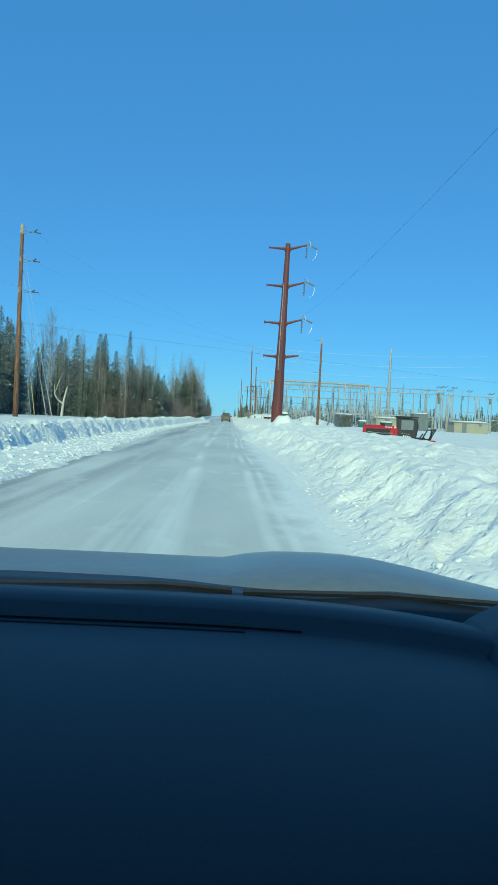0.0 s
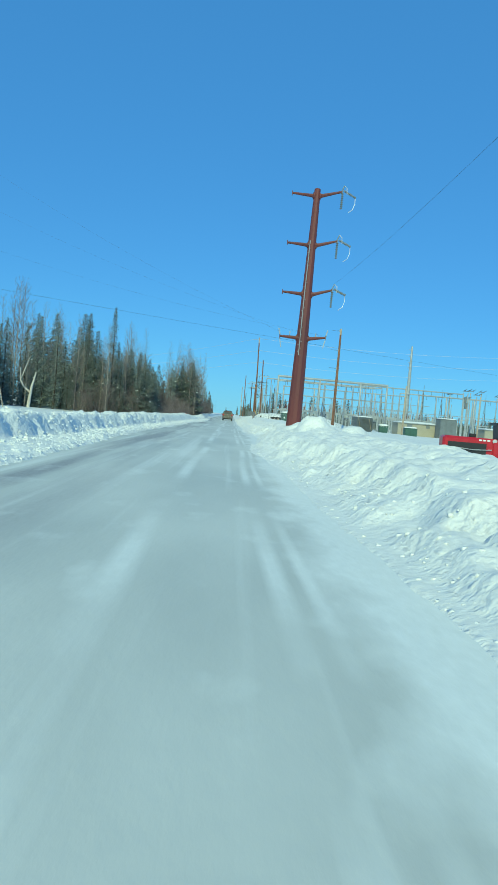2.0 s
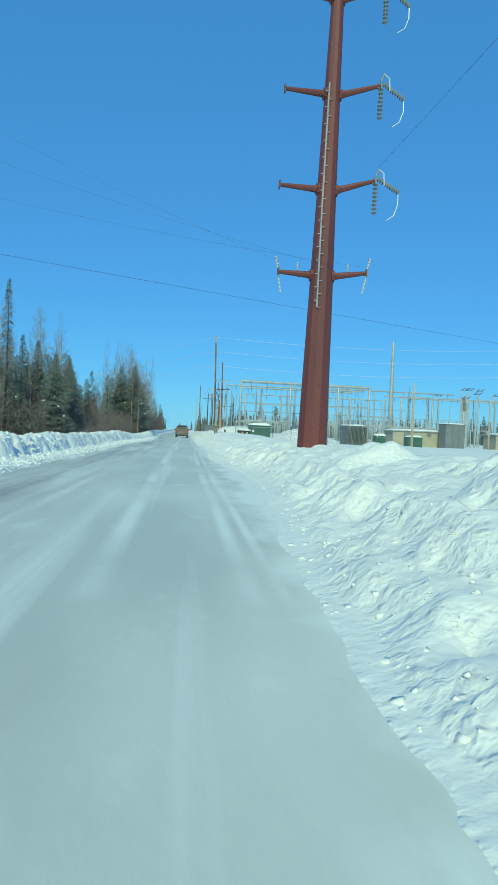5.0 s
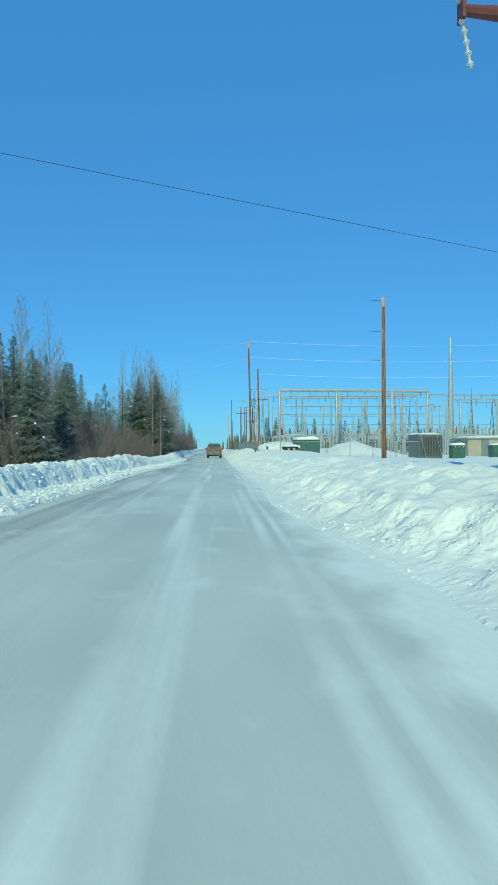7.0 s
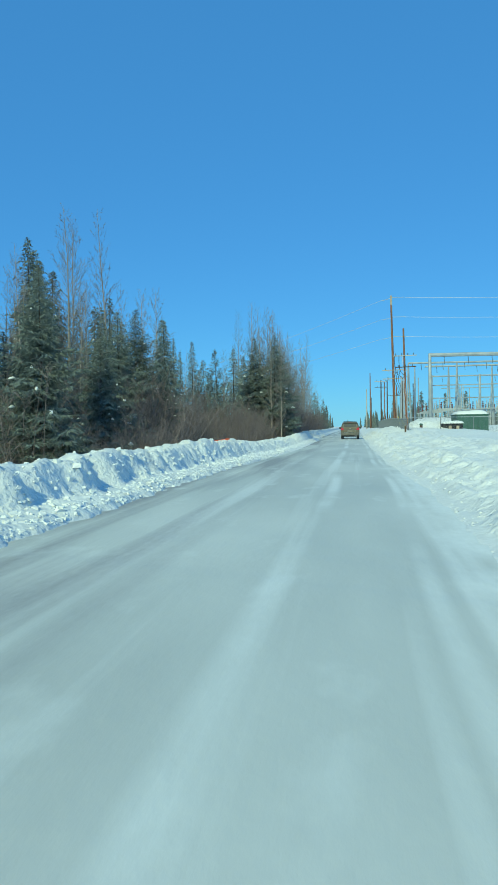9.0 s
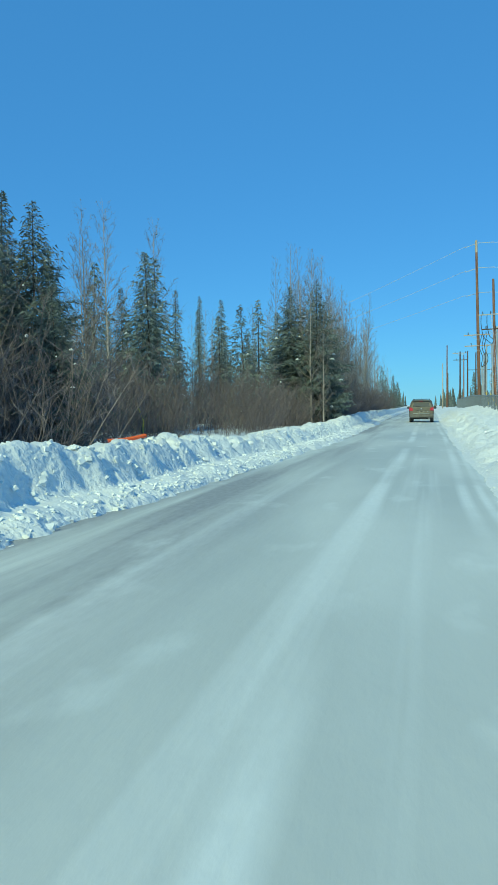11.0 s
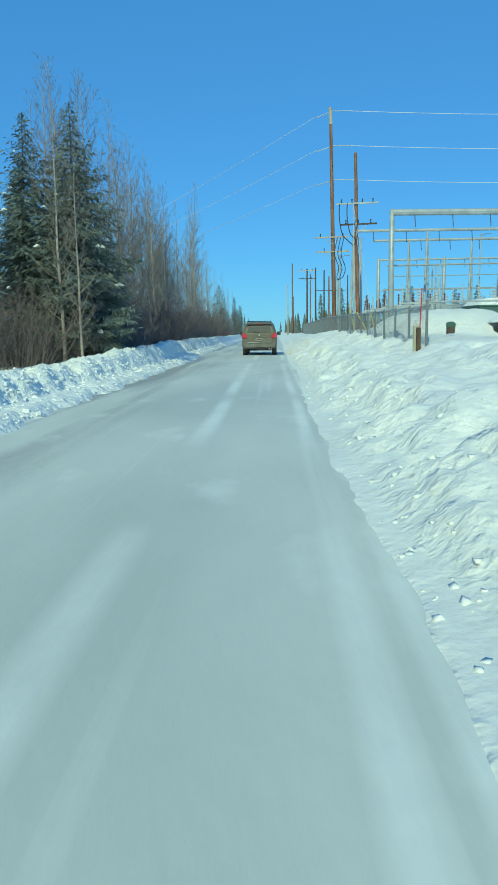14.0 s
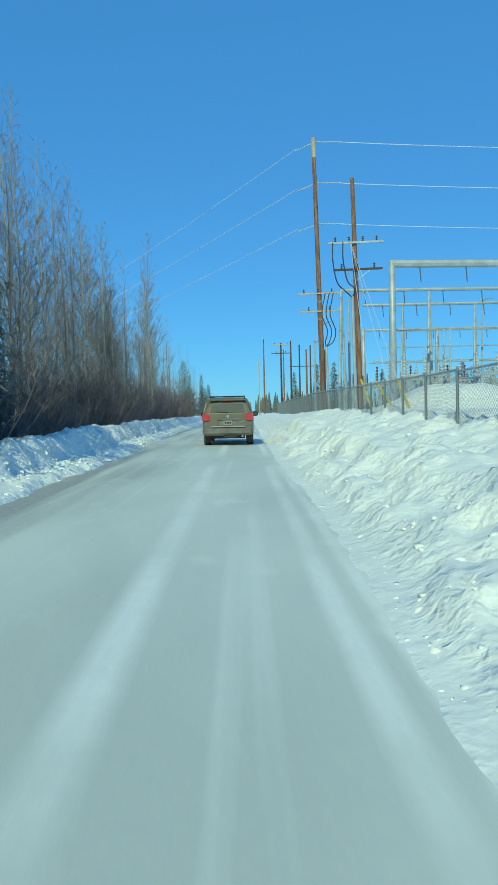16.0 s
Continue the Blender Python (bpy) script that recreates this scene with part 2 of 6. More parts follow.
# ---- building blocks ----
class Geo:
    """Gathers simple solids, to become one mesh."""

    def __init__(self):
        self.v, self.f = [], []

    def add(self, verts, faces):
        k = len(self.v)
        self.v += [tuple(p) for p in verts]
        self.f += [tuple(i + k for i in q) for q in faces]
        return self

    def box(self, c, s, turn=0.0, bevel=0.0):
        """A box with its edges taken off all round."""
        b = min(bevel or min(s) * 0.06, min(s) * 0.45)
        hx, hy, hz = s[0] / 2, s[1] / 2, s[2] / 2
        ring = [(-hx + b, -hy), (hx - b, -hy), (hx, -hy + b), (hx, hy - b), (hx - b, hy), (-hx + b, hy), (-hx, hy - b), (-hx, -hy + b)]
        ca, sa = math.cos(turn), math.sin(turn)
        vs = []
        for z, k in ((-hz, 1), (-hz + b, 0), (hz - b, 0), (hz, 1)):
            for x, y in ring:
                if k:
                    x, y = x * (1 - b / hx), y * (1 - b / hy)
                vs.append((c[0] + x * ca - y * sa, c[1] + x * sa + y * ca, c[2] + z))
        fs = [tuple(range(7, -1, -1)), tuple(range(24, 32))]
        for r in range(3):
            for i in range(8):
                j = (i + 1) % 8
                fs.append((8 * r + i, 8 * r + j, 8 * r + 8 + j, 8 * r + 8 + i))
        return self.add(vs, fs)

    def rod(self, a, b, r0, r1=None, n=8, caps=True):
        a, b = Vector(a), Vector(b)
        r1 = r0 if r1 is None else r1
        w = (b - a).normalized()
        u = w.orthogonal().normalized()
        v = w.cross(u)
        vs = []
        for p, r in ((a, r0), (b, r1)):
            for i in range(n):
                q = 2 * math.pi * i / n
                vs.append(p + (u * math.cos(q) + v * math.sin(q)) * r)
        fs = [(i, (i + 1) % n, n + (i + 1) % n, n + i) for i in range(n)]
        if caps:
            fs += [tuple(range(n - 1, -1, -1)), tuple(range(n, 2 * n))]
        return self.add(vs, fs)

    def tube(self, pts, radii, n=6):
        pts = [Vector(p) for p in pts]
        if not isinstance(radii, (list, tuple)):
            radii = [radii] * len(pts)
        k = len(self.v)
        w0 = (pts[1] - pts[0]).normalized()
        u = w0.orthogonal().normalized()
        for j, p in enumerate(pts):
            w = (pts[min(j + 1, len(pts) - 1)] - pts[max(j - 1, 0)]).normalized()
            u = (u - w * u.dot(w)).normalized()
            v = w.cross(u)
            for i in range(n):
                q = 2 * math.pi * i / n
                self.v.append(tuple(p + (u * math.cos(q) + v * math.sin(q)) * radii[j]))
        for j in range(len(pts) - 1):
            for i in range(n):
                a, b = k + j * n + i, k + j * n + (i + 1) % n
                self.f.append((a, b, b + n, a + n))
        e = k + (len(pts) - 1) * n
        self.f += [tuple(range(k + n - 1, k - 1, -1)), tuple(range(e, e + n))]
        return self

    def sprig(self, a, b, r, rng):
        """A hair-fine twig that runs to a point."""
        w = (b - a).normalized()
        u = w.cross(Vector((rng.uniform(-1, 1), rng.uniform(-1, 1), rng.uniform(-1, 1)))).normalized() * r
        k = len(self.v)
        self.v += [tuple(a - u), tuple(a + u), tuple(b)]
        self.f.append((k, k + 1, k + 2))

    def lathe(self, base, axis, rings, n=10):
        """Rings of (distance along the axis, radius)."""
        base, w = Vector(base), Vector(axis).normalized()
        u = w.orthogonal().normalized()
        v = w.cross(u)
        k = len(self.v)
        for d, r in rings:
            for i in range(n):
                q = 2 * math.pi * i / n
                self.v.append(tuple(base + w * d + (u * math.cos(q) + v * math.sin(q)) * max(r, 1e-4)))
        for j in range(len(rings) - 1):
            for i in range(n):
                a, b = k + j * n + i, k + j * n + (i + 1) % n
                self.f.append((a, b, b + n, a + n))
        e = k + (len(rings) - 1) * n
        self.f += [tuple(range(k + n - 1, k - 1, -1)), tuple(range(e, e + n))]
        return self

    def insulator(self, a, way, length, r=0.09, sheds=9):
        rings = []
        for i in range(sheds):
            d = length * i / sheds
            rings += [(d, r * 0.35), (d + length / sheds * 0.35, r), (d + length / sheds * 0.7, r * 0.35)]
        return self.lathe(a, way, rings, 8)

    def mesh(self, name, mat, smooth=False):
        m = bpy.data.meshes.new(name)
        m.from_pydata(self.v, [], self.f)
        m.materials.append(mat)
        if smooth:
            m.shade_smooth()
        m.update()
        return m


def part(name, geo, mat, parent, label="", smooth=False, at=None):
    ob = new(name, geo.mesh(name, mat, smooth))
    ob.parent = parent
    if at is not None:
        ob.matrix_basis = at
    return tagged(ob, label) if label else ob


def thing(name, label, category, group="", m=None):
    ob = new(name)
    ob.empty_display_size = 0.3
    if m is not None:
        ob.matrix_basis = m
    return tagged(ob, label, category, group)


def solo(name, geo, mat, label, category, group="", kind="", smooth=False, m=None):
    ob = new(name, geo.mesh(name, mat, smooth))
    if m is not None:
        ob.matrix_basis = m
    return tagged(ob, label, category, group, kind)


def grid_noise(x, y, seed=0):
    """Smooth value noise on arrays, from 0 to 1."""
    xi, yi = np.floor(x).astype(np.int64), np.floor(y).astype(np.int64)
    fx, fy = x - xi, y - yi
    fx, fy = fx * fx * (3 - 2 * fx), fy * fy * (3 - 2 * fy)

    def h(i, j):
        k = (i * 374761393 + j * 668265263 + seed * 974634777) & 0xFFFFFFFF
        k = ((k ^ (k >> 13)) * 1274126177) & 0xFFFFFFFF
        return ((k ^ (k >> 16)) & 0xFFFF) / 65535.0

    return (h(xi, yi) * (1 - fx) + h(xi + 1, yi) * fx) * (1 - fy) + (h(xi, yi + 1) * (1 - fx) + h(xi + 1, yi + 1) * fx) * fy


def fbm(x, y, seed=0, octaves=3):
    s, a, t = 0.0, 0.5, 0.0
    for o in range(octaves):
        s, t = s + a * grid_noise(x * 2 ** o, y * 2 ** o, seed + o), t + a
        a *= 0.5
    return s / t


def cobbles(x, y, size, seed):
    """Rounded lumps of about that size, from 0 to 1."""
    u, v = x / size, y / size
    iu, iv = np.floor(u).astype(np.int64), np.floor(v).astype(np.int64)
    best = np.full(np.shape(x), 9.0)
    for di in (-1, 0, 1):
        for dj in (-1, 0, 1):
            i, j = iu + di, iv + dj
            k = (i * 374761393 + j * 668265263 + seed * 974634777) & 0xFFFFFFFF
            k = ((k ^ (k >> 13)) * 1274126177) & 0xFFFFFFFF
            a, b = ((k >> 4) & 1023) / 1023.0, ((k >> 16) & 1023) / 1023.0
            best = np.minimum(best, (i + a - u) ** 2 + (j + b - v) ** 2)
    return np.sqrt(np.clip(1 - best / 0.62, 0, 1))


def step(a, b, x):
    t = np.clip((x - a) / (b - a), 0, 1)
    return t * t * (3 - 2 * t)


# ---- ground ----
def crest_left(y):
    return np.interp(y, [-80, 0, 60, 85, 105, 125, 145, 170, 230, 400], [-5.9, -5.9, -6.1, -5.7, -5.5, -4.7, -4.9, -5.5, -6.0, -6.5])


def toe_left(y):
    return np.interp(y, [-80, 15, 28, 40, 52, 62, 80, 90, 105, 110, 115, 125, 131, 137, 144, 150, 170, 230, 400], [-4.1, -4.05, -4.15, -4.5, -4.85, -4.95, -4.8, -4.6, -4.6, -4.2, -3.95, -4.25, -4.5, -4.6, -4.25, -4.3, -4.5, -5.0, -5.4])


def toe_right(y):
    return np.interp(y, [-80, 12, 18, 26, 31, 42, 47, 52, 58, 66, 71, 77, 82, 92, 97, 107, 118, 131, 138, 144, 160, 230, 400], [1.8, 1.75, 1.75, 2.0, 1.95, 1.65, 1.3, 1.12, 1.4, 2.05, 2.05, 1.5, 1.15, 1.5, 1.5, 1.12, 1.05, 0.93, 1.1, 1.0, 0.95, 1.2, 1.4])


MOUNDS = [(3.75, 54.8, 0.66, 0.72), (3.3, 55.4, 0.5, 0.25), (4.4, 54.0, 0.6, 0.25), (3.8, 63.0, 0.7, 0.4), (5.3, 52.9, 0.55, 0.35), (10.5, 66.0, 2.5, 0.35),
          (8.6, 156.0, 2.6, 1.2), (5.9, 138.2, 1.7, 0.95), (17.2, 152.0, 3.6, 1.6), (17.0, 158.0, 4.5, 1.3), (10.5, 163.0, 3.5, 0.9), (5.0, 57.5, 0.8, 0.3), (22.0, 118.0, 5.0, 0.3), (6.5, 96.0, 3.0, 0.2)]


def height(x, y):
    cl, tr = crest_left(y), toe_right(y)
    far = 0.22 + 0.35 * (fbm(x / 14, y / 14, 3) - 0.5)
    # left bank: a hacked, steep face above an apron of crumbs
    hl = np.interp(y, [-80, 96, 110.5, 115.5, 134, 142, 155], [0.64, 0.64, 0.62, 0.38, 0.40, 0.55, 0.66]) + 0.26 * (fbm(y / 2.3, x * 0 + 1.5, 11) - 0.45)
    u = x - cl + 0.5 * (fbm(y / 1.7, x / 3, 17) - 0.5) + 0.45 * (fbm(y / 0.45, x / 0.9, 19) - 0.5)
    run = np.maximum(1.05, toe_left(y) - cl + 0.25 * (fbm(y / 0.8, x / 0.8, 15) - 0.5))
    lumps = np.abs(fbm(x / 0.8, y / 0.8, 21, 3) - 0.5) * 2
    lump2 = fbm(x / 0.35, y / 0.35, 25, 2) - 0.5
    face = hl * (1 - 0.74 * step(0.0, 0.45, u)) - 0.26 * hl * np.clip((u - 0.3) / np.maximum(0.3, run - 0.3), 0, 1)
    left = np.where(u < 0, far + (hl - far) * step(-1.9, -0.1, u), face - 0.3 * step(1.0, 1.35, u / run))
    onl = step(-1.8, -0.6, u) * (1 - 0.8 * step(0.25, 0.55, u)) * (1 - step(0.85, 1.0, u / run))
    apron = step(0.35, 0.6, u) * (1 - step(0.95, 1.1, u / run))
    left = left + onl * (0.18 * (lumps - 0.35) + 0.10 * lump2 + 0.13 * cobbles(x, y, 0.55, 91) + 0.15 * cobbles(x, y, 0.30, 93) + 0.07 * cobbles(x, y, 0.19, 95) - 0.07) + apron * (0.07 * cobbles(x, y, 0.22, 97) + 0.05 * lump2)
    # right bank: a trampled foot, a fluted face, then a long back
    v = x - tr + 0.28 * (fbm(y / 2.6, x / 3, 31) - 0.5) + 0.12 * (fbm(y / 0.6, x / 0.6, 33) - 0.5)
    top = np.interp(y, [-80, 30, 60, 80, 100, 120, 132, 160, 190, 400], [0.88, 0.86, 0.92, 0.85, 0.62, 0.75, 1.02, 1.2, 0.9, 0.5])
    reach = np.interp(y, [-80, 60, 80, 100, 130, 170, 400], [4.2, 4.2, 6, 7, 6, 7, 8])
    top = far + (top - far) * (1 - step(reach, reach * 2.2, v))
    flute = 0.50 * (fbm(y / 0.42, x / 2.2, 35, 2) - 0.5) + 0.35 * (fbm(y / 1.9, x / 2.0, 36, 2) - 0.5)
    steep = np.interp(y, [-80, 40, 55, 75, 90, 140, 170, 400], [0.52, 0.52, 0.42, 0.40, 0.30, 0.36, 0.42, 0.3])
    prof = 0.18 * step(-0.1, 0.8, v) + steep * step(0.6, 1.25, v + flute) + (0.82 - steep) * step(0.9, 3.3, v)
    right = np.where(v < -0.1, -0.3 * step(-0.12, -0.55, v) - 0.01 + 0.03 * (fbm(x / 0.3, y / 0.3, 37, 2) - 0.5), top * prof)
    onr = step(-0.05, 0.35, v) * (1 - step(2.6, 5.5, v))
    patchy = 0.25 + 0.9 * step(0.35, 0.65, fbm(x / 1.1, y / 1.1, 87))
    scrape = fbm(y / 0.7 + x * 0.25, x / 1.6, 41, 3) - 0.5
    right = right + onr * (0.12 * (lumps - 0.4) + 0.15 * lump2 + 0.10 * scrape + (0.06 * cobbles(x, y, 0.55, 83) + 0.10 * cobbles(x, y, 0.26, 85)) * patchy + 0.06 * cobbles(x, y, 0.18, 89) * (1 - step(0.6, 2.0, v))) + step(2.5, 5, v) * 0.30 * (fbm(x / 2.2, y / 2.2, 51) - 0.5) * (1 - step(25, 60, v))
    for mx, my, r, h in MOUNDS:
        d2 = ((x - mx) ** 2 + (y - my) ** 2) / (r * r)
        right = right + h * np.exp(-d2 * d2 * 0.8) * (0.9 + 0.35 * (fbm(x / 1.3, y / 1.3, 61) - 0.5))
    for k in range(11):
        dx, dy = x - (2.35 + 0.19 * k + 0.07 * (-1) ** k), y - (70.2 + 0.30 * k)
        right = right - 0.15 * np.exp(-((dx * dx + dy * dy) / 0.022))
    return np.where(x < (cl + tr) / 2, left, right)


def zat(x, y):
    return float(height(np.array([float(x)]), np.array([float(y)]))[0])


def spread(lo, hi, stepsize, out, grow=1.17):
    mid = list(np.arange(lo, hi + 1e-6, stepsize))
    d, a, b = stepsize, [], []
    p, q = lo, hi
    while p > -out or q < out:
        d *= grow
        p, q = p - d, q + d
        a.append(p)
        b.append(q)
    return np.array(a[::-1] + mid + b)


def sheet(name, xs, ys, fn, mat):
    gx, gy = np.meshgrid(xs, ys)
    gz = fn(gx.ravel(), gy.ravel())
    nx, ny = len(xs), len(ys)
    m = bpy.data.meshes.new(name)
    i = np.arange(nx * ny).reshape(ny, nx)
    q = np.stack([i[:-1, :-1], i[:-1, 1:], i[1:, 1:], i[1:, :-1]], -1).reshape(-1, 4)
    m.vertices.add(nx * ny)
    m.vertices.foreach_set("co", np.stack([gx.ravel(), gy.ravel(), gz], -1).ravel())
    m.loops.add(q.size)
    m.loops.foreach_set("vertex_index", q.ravel())
    m.polygons.add(len(q))
    m.polygons.foreach_set("loop_start", np.arange(0, q.size, 4))
    m.polygons.foreach_set("loop_total", np.full(len(q), 4))
    m.materials.append(mat)
    m.update(calc_edges=True)
    m.shade_smooth()
    return new(name, m)


wide = spread(-7.1, 5.5, 0.075, 1800, 1.22)
across = np.array([x for i, x in enumerate(wide) if not (-3.5 < x < 0.35) or i % 8 == 0])   # coarse below the road
ground = tagged(sheet("ground", across, spread(8, 162, 0.14, 2500, 1.22), height, SNOW),
                "deep white snow with ploughed, lumpy banks along the road", "snow", kind="structure")


def road_height(x, y):
    return 0.03 * np.cos((x + 1.8) * 0.6) - 0.02 + 0.02 * (fbm(x / 0.5, y / 6, 71) - 0.5) + 0.015 * (fbm(x / 0.3, y / 1.2, 75) - 0.5)


road = tagged(sheet("road", np.arange(-6.2, 3.3, 0.16), np.concatenate([np.arange(-40, 200, 0.5), np.arange(200, 420, 4.0)]), road_height, ROAD),
              "road of packed snow and grey ice with pale wheel tracks", "road", kind="structure")


# ---- snow clods on the banks ----
def clods(name, count, seed, place, label, soft, sink):
    rng = np.random.default_rng(seed)
    base = np.array([(-0.7, -0.7, -0.6), (0.7, -0.7, -0.6), (0.7, 0.7, -0.6), (-0.7, 0.7, -0.6), (-0.65, -0.6, 0.6), (0.6, -0.65, 0.55), (0.65, 0.6, 0.65), (-0.6, 0.65, 0.6)])
    faces = [(4, 5, 6, 7), (0, 1, 5, 4), (1, 2, 6, 5), (2, 3, 7, 6), (3, 0, 4, 7), (3, 2, 1, 0)]
    k = len(base)
    x, y, s = place(rng, count)
    z = height(x, y)
    V = base[None] * rng.uniform(0.5, 1.4, (count, k, 3))
    a, t = rng.uniform(0, 6.28, count)[:, None], rng.normal(0, 0.7, count)[:, None]
    V = np.stack([V[..., 0], V[..., 1] * np.cos(t) - V[..., 2] * np.sin(t), V[..., 1] * np.sin(t) + V[..., 2] * np.cos(t)], -1)
    V = np.stack([V[..., 0] * np.cos(a) - V[..., 1] * np.sin(a), V[..., 0] * np.sin(a) + V[..., 1] * np.cos(a), V[..., 2] * 0.75], -1) * s[:, None, None]
    V = V + np.stack([x, y, z - s * sink], -1)[:, None]
    m = bpy.data.meshes.new(name)
    F = [tuple(i + k * c for i in f) for c in range(count) for f in faces]
    m.from_pydata(V.reshape(-1, 3).tolist(), [], F)
    m.materials.append(SNOW_CLOD)
    if soft:
        m.shade_smooth()
    m.update()
    return tagged(new(name, m), label, "snow", kind="stuff")


def on_left(rng, n):
    y = 5 + 190 * rng.random(n) ** 1.1
    x = crest_left(y) + np.clip(rng.normal(0.35, 0.45, n), -0.9, 1.1)
    return x, y, rng.gamma(2.0, 0.017, n).clip(0.012, 0.09)


def on_apron(rng, n):
    y = 12 + 170 * rng.random(n)
    x = toe_left(y) - np.abs(rng.normal(-0.05, 0.38, n)).clip(0, 1.0) + 0.12
    return x, y, rng.gamma(2.0, 0.012, n).clip(0.010, 0.06)


def on_right(rng, n):
    y = rng.uniform(10, 180, n)
    x = toe_right(y) + np.abs(rng.normal(0.15, 0.75, n)).clip(0.0, 3.5) - 0.14
    return x, y, rng.gamma(1.6, 0.012, n).clip(0.007, 0.05)


clods("snow_clods", 9000, 5, on_left, "broken white snow clods on the ploughed bank", False, 0.15)
clods("snow_clods", 12000, 7, on_apron, "small crumbs of snow strewn along the bank's foot", False, 0.1)
clods("snow_clods", 5000, 6, on_right, "small loose snow clods on the sloping bank", True, 0.25)


# ---- trees ----
def spruce(h, width, seed, dense=1.0, coarse=1.0):
    """coarse: size of the needled sprays; 1 for trees that the road passes close by."""
    rng = random.Random(seed)
    th = thing("spruce_tree", "dark green spruce with drooping needled branches and bits of snow", "tree", "spruces of the roadside wood")
    trunk = Geo().tube([(0, 0, -0.4), (0.02 * h * rng.uniform(-1, 1), 0.02 * h * rng.uniform(-1, 1), h * 0.5), (0, 0, h)], [0.011 * h + 0.03, 0.006 * h, 0.008], 6)
    part("trunk", trunk, BARK, th)
    g, s = Geo(), Geo()
    V, F = g.v, g.f
    n = int(h * 27 * dense / coarse ** 0.6)
    phase = rng.uniform(0, 6.28)
    long, wide_ = 0.17 * coarse, 0.030 * coarse
    gap = 0.085 * coarse
    for i in range(n):
        f = 0.02 + 0.975 * (1 - (1 - (i + rng.random()) / n) ** 1.0)
        z = f * h
        a = i * 2.39996 + rng.uniform(-0.6, 0.6)
        lobe = 1 + 0.18 * math.sin(3 * a + phase + 9 * f)
        r = lobe * width * (max(0.0, 1 - f) ** 0.86) * (0.70 + 0.30 * min(1, f / 0.15)) * rng.uniform(0.5, 1.2) + 0.05
        small = min(1.0, 0.4 + 2.4 * (1 - f))
        droop = r * rng.uniform(0.15, 0.5) * (1.0 - 0.95 * f)
        ca, sa = math.cos(a), math.sin(a)
        up = (0.10 if f < 0.75 else 0.10 + 1.6 * (f - 0.75)) * r
        curl = 0.16 * r
        fx, fy, sx, sy = ca, sa, -sa, ca
        g.rod((0, 0, z), (ca * r * 0.9, sa * r * 0.9, z + up * 0.9 - droop * 0.81 + curl * 0.6), 0.012, 0.004, 3, False)
        steps = max(3, int(r / gap))
        for t in range(steps):
            q = 0.03 + 0.97 * (t + rng.random() * 0.8) / steps
            px, py, pz = ca * r * q, sa * r * q, z + up * q - droop * q * q + curl * q ** 4
            w = (0.36 * r * (1.08 - q) + 0.05 + 0.03 * coarse * small) * rng.uniform(0.65, 1.25)
            for sg in (-1, 1):
                fw, fall = rng.uniform(0.45, 1.0), rng.uniform(0.05, 0.55)
                dx, dy, dz = sx * sg * 0.85 + fx * fw, sy * sg * 0.85 + fy * fw, -fall
                k = 1 / math.sqrt(dx * dx + dy * dy + dz * dz)
                dx, dy, dz = dx * k, dy * k, dz * k
                m = max(1, int(w / (0.085 * coarse)))
                for j in range(m):
                    d = w * (j + rng.random()) / m
                    bx, by, bz = px + dx * d, py + dy * d, pz + dz * d
                    e = long * small * rng.uniform(0.7, 1.3)
                    ex, ey, ez = bx + dx * e + rng.uniform(-0.5, 0.5) * e, by + dy * e + rng.uniform(-0.5, 0.5) * e, bz + dz * e + rng.uniform(-0.75, 0.35) * e
                    ox, oy, oz = rng.uniform(-1, 1) * wide_, rng.uniform(-1, 1) * wide_, rng.uniform(-0.8, 0.8) * wide_
                    q0 = len(V)
                    V.append((bx - ox, by - oy, bz - oz))
                    V.append((bx + ox * 1.3, by + oy * 1.3, bz + oz * 1.3))
                    V.append((ex, ey, ez))
                    F.append((q0, q0 + 1, q0 + 2))
        if rng.random() < 0.07 and 0.08 < f < 0.85 and r > 0.4:
            q = rng.uniform(0.6, 0.95)
            p = Vector((ca * r * q, sa * r * q, z + up * q - droop * q * q + curl * q ** 4 + 0.03))
            s.tube([p - Vector((ca, sa, -0.02)) * 0.10 * r, p + Vector((0, 0, 0.03)), p + Vector((ca, sa, -0.15)) * 0.09 * r], [0.015, 0.03 * r + 0.02, 0.012], 5)
    part("crown", g, NEEDLES, th)
    if s.v:
        tagged(part("snow", s, SNOW_CLOD, th, "lumps of snow on the branches", smooth=True), kind="stuff")
    return th


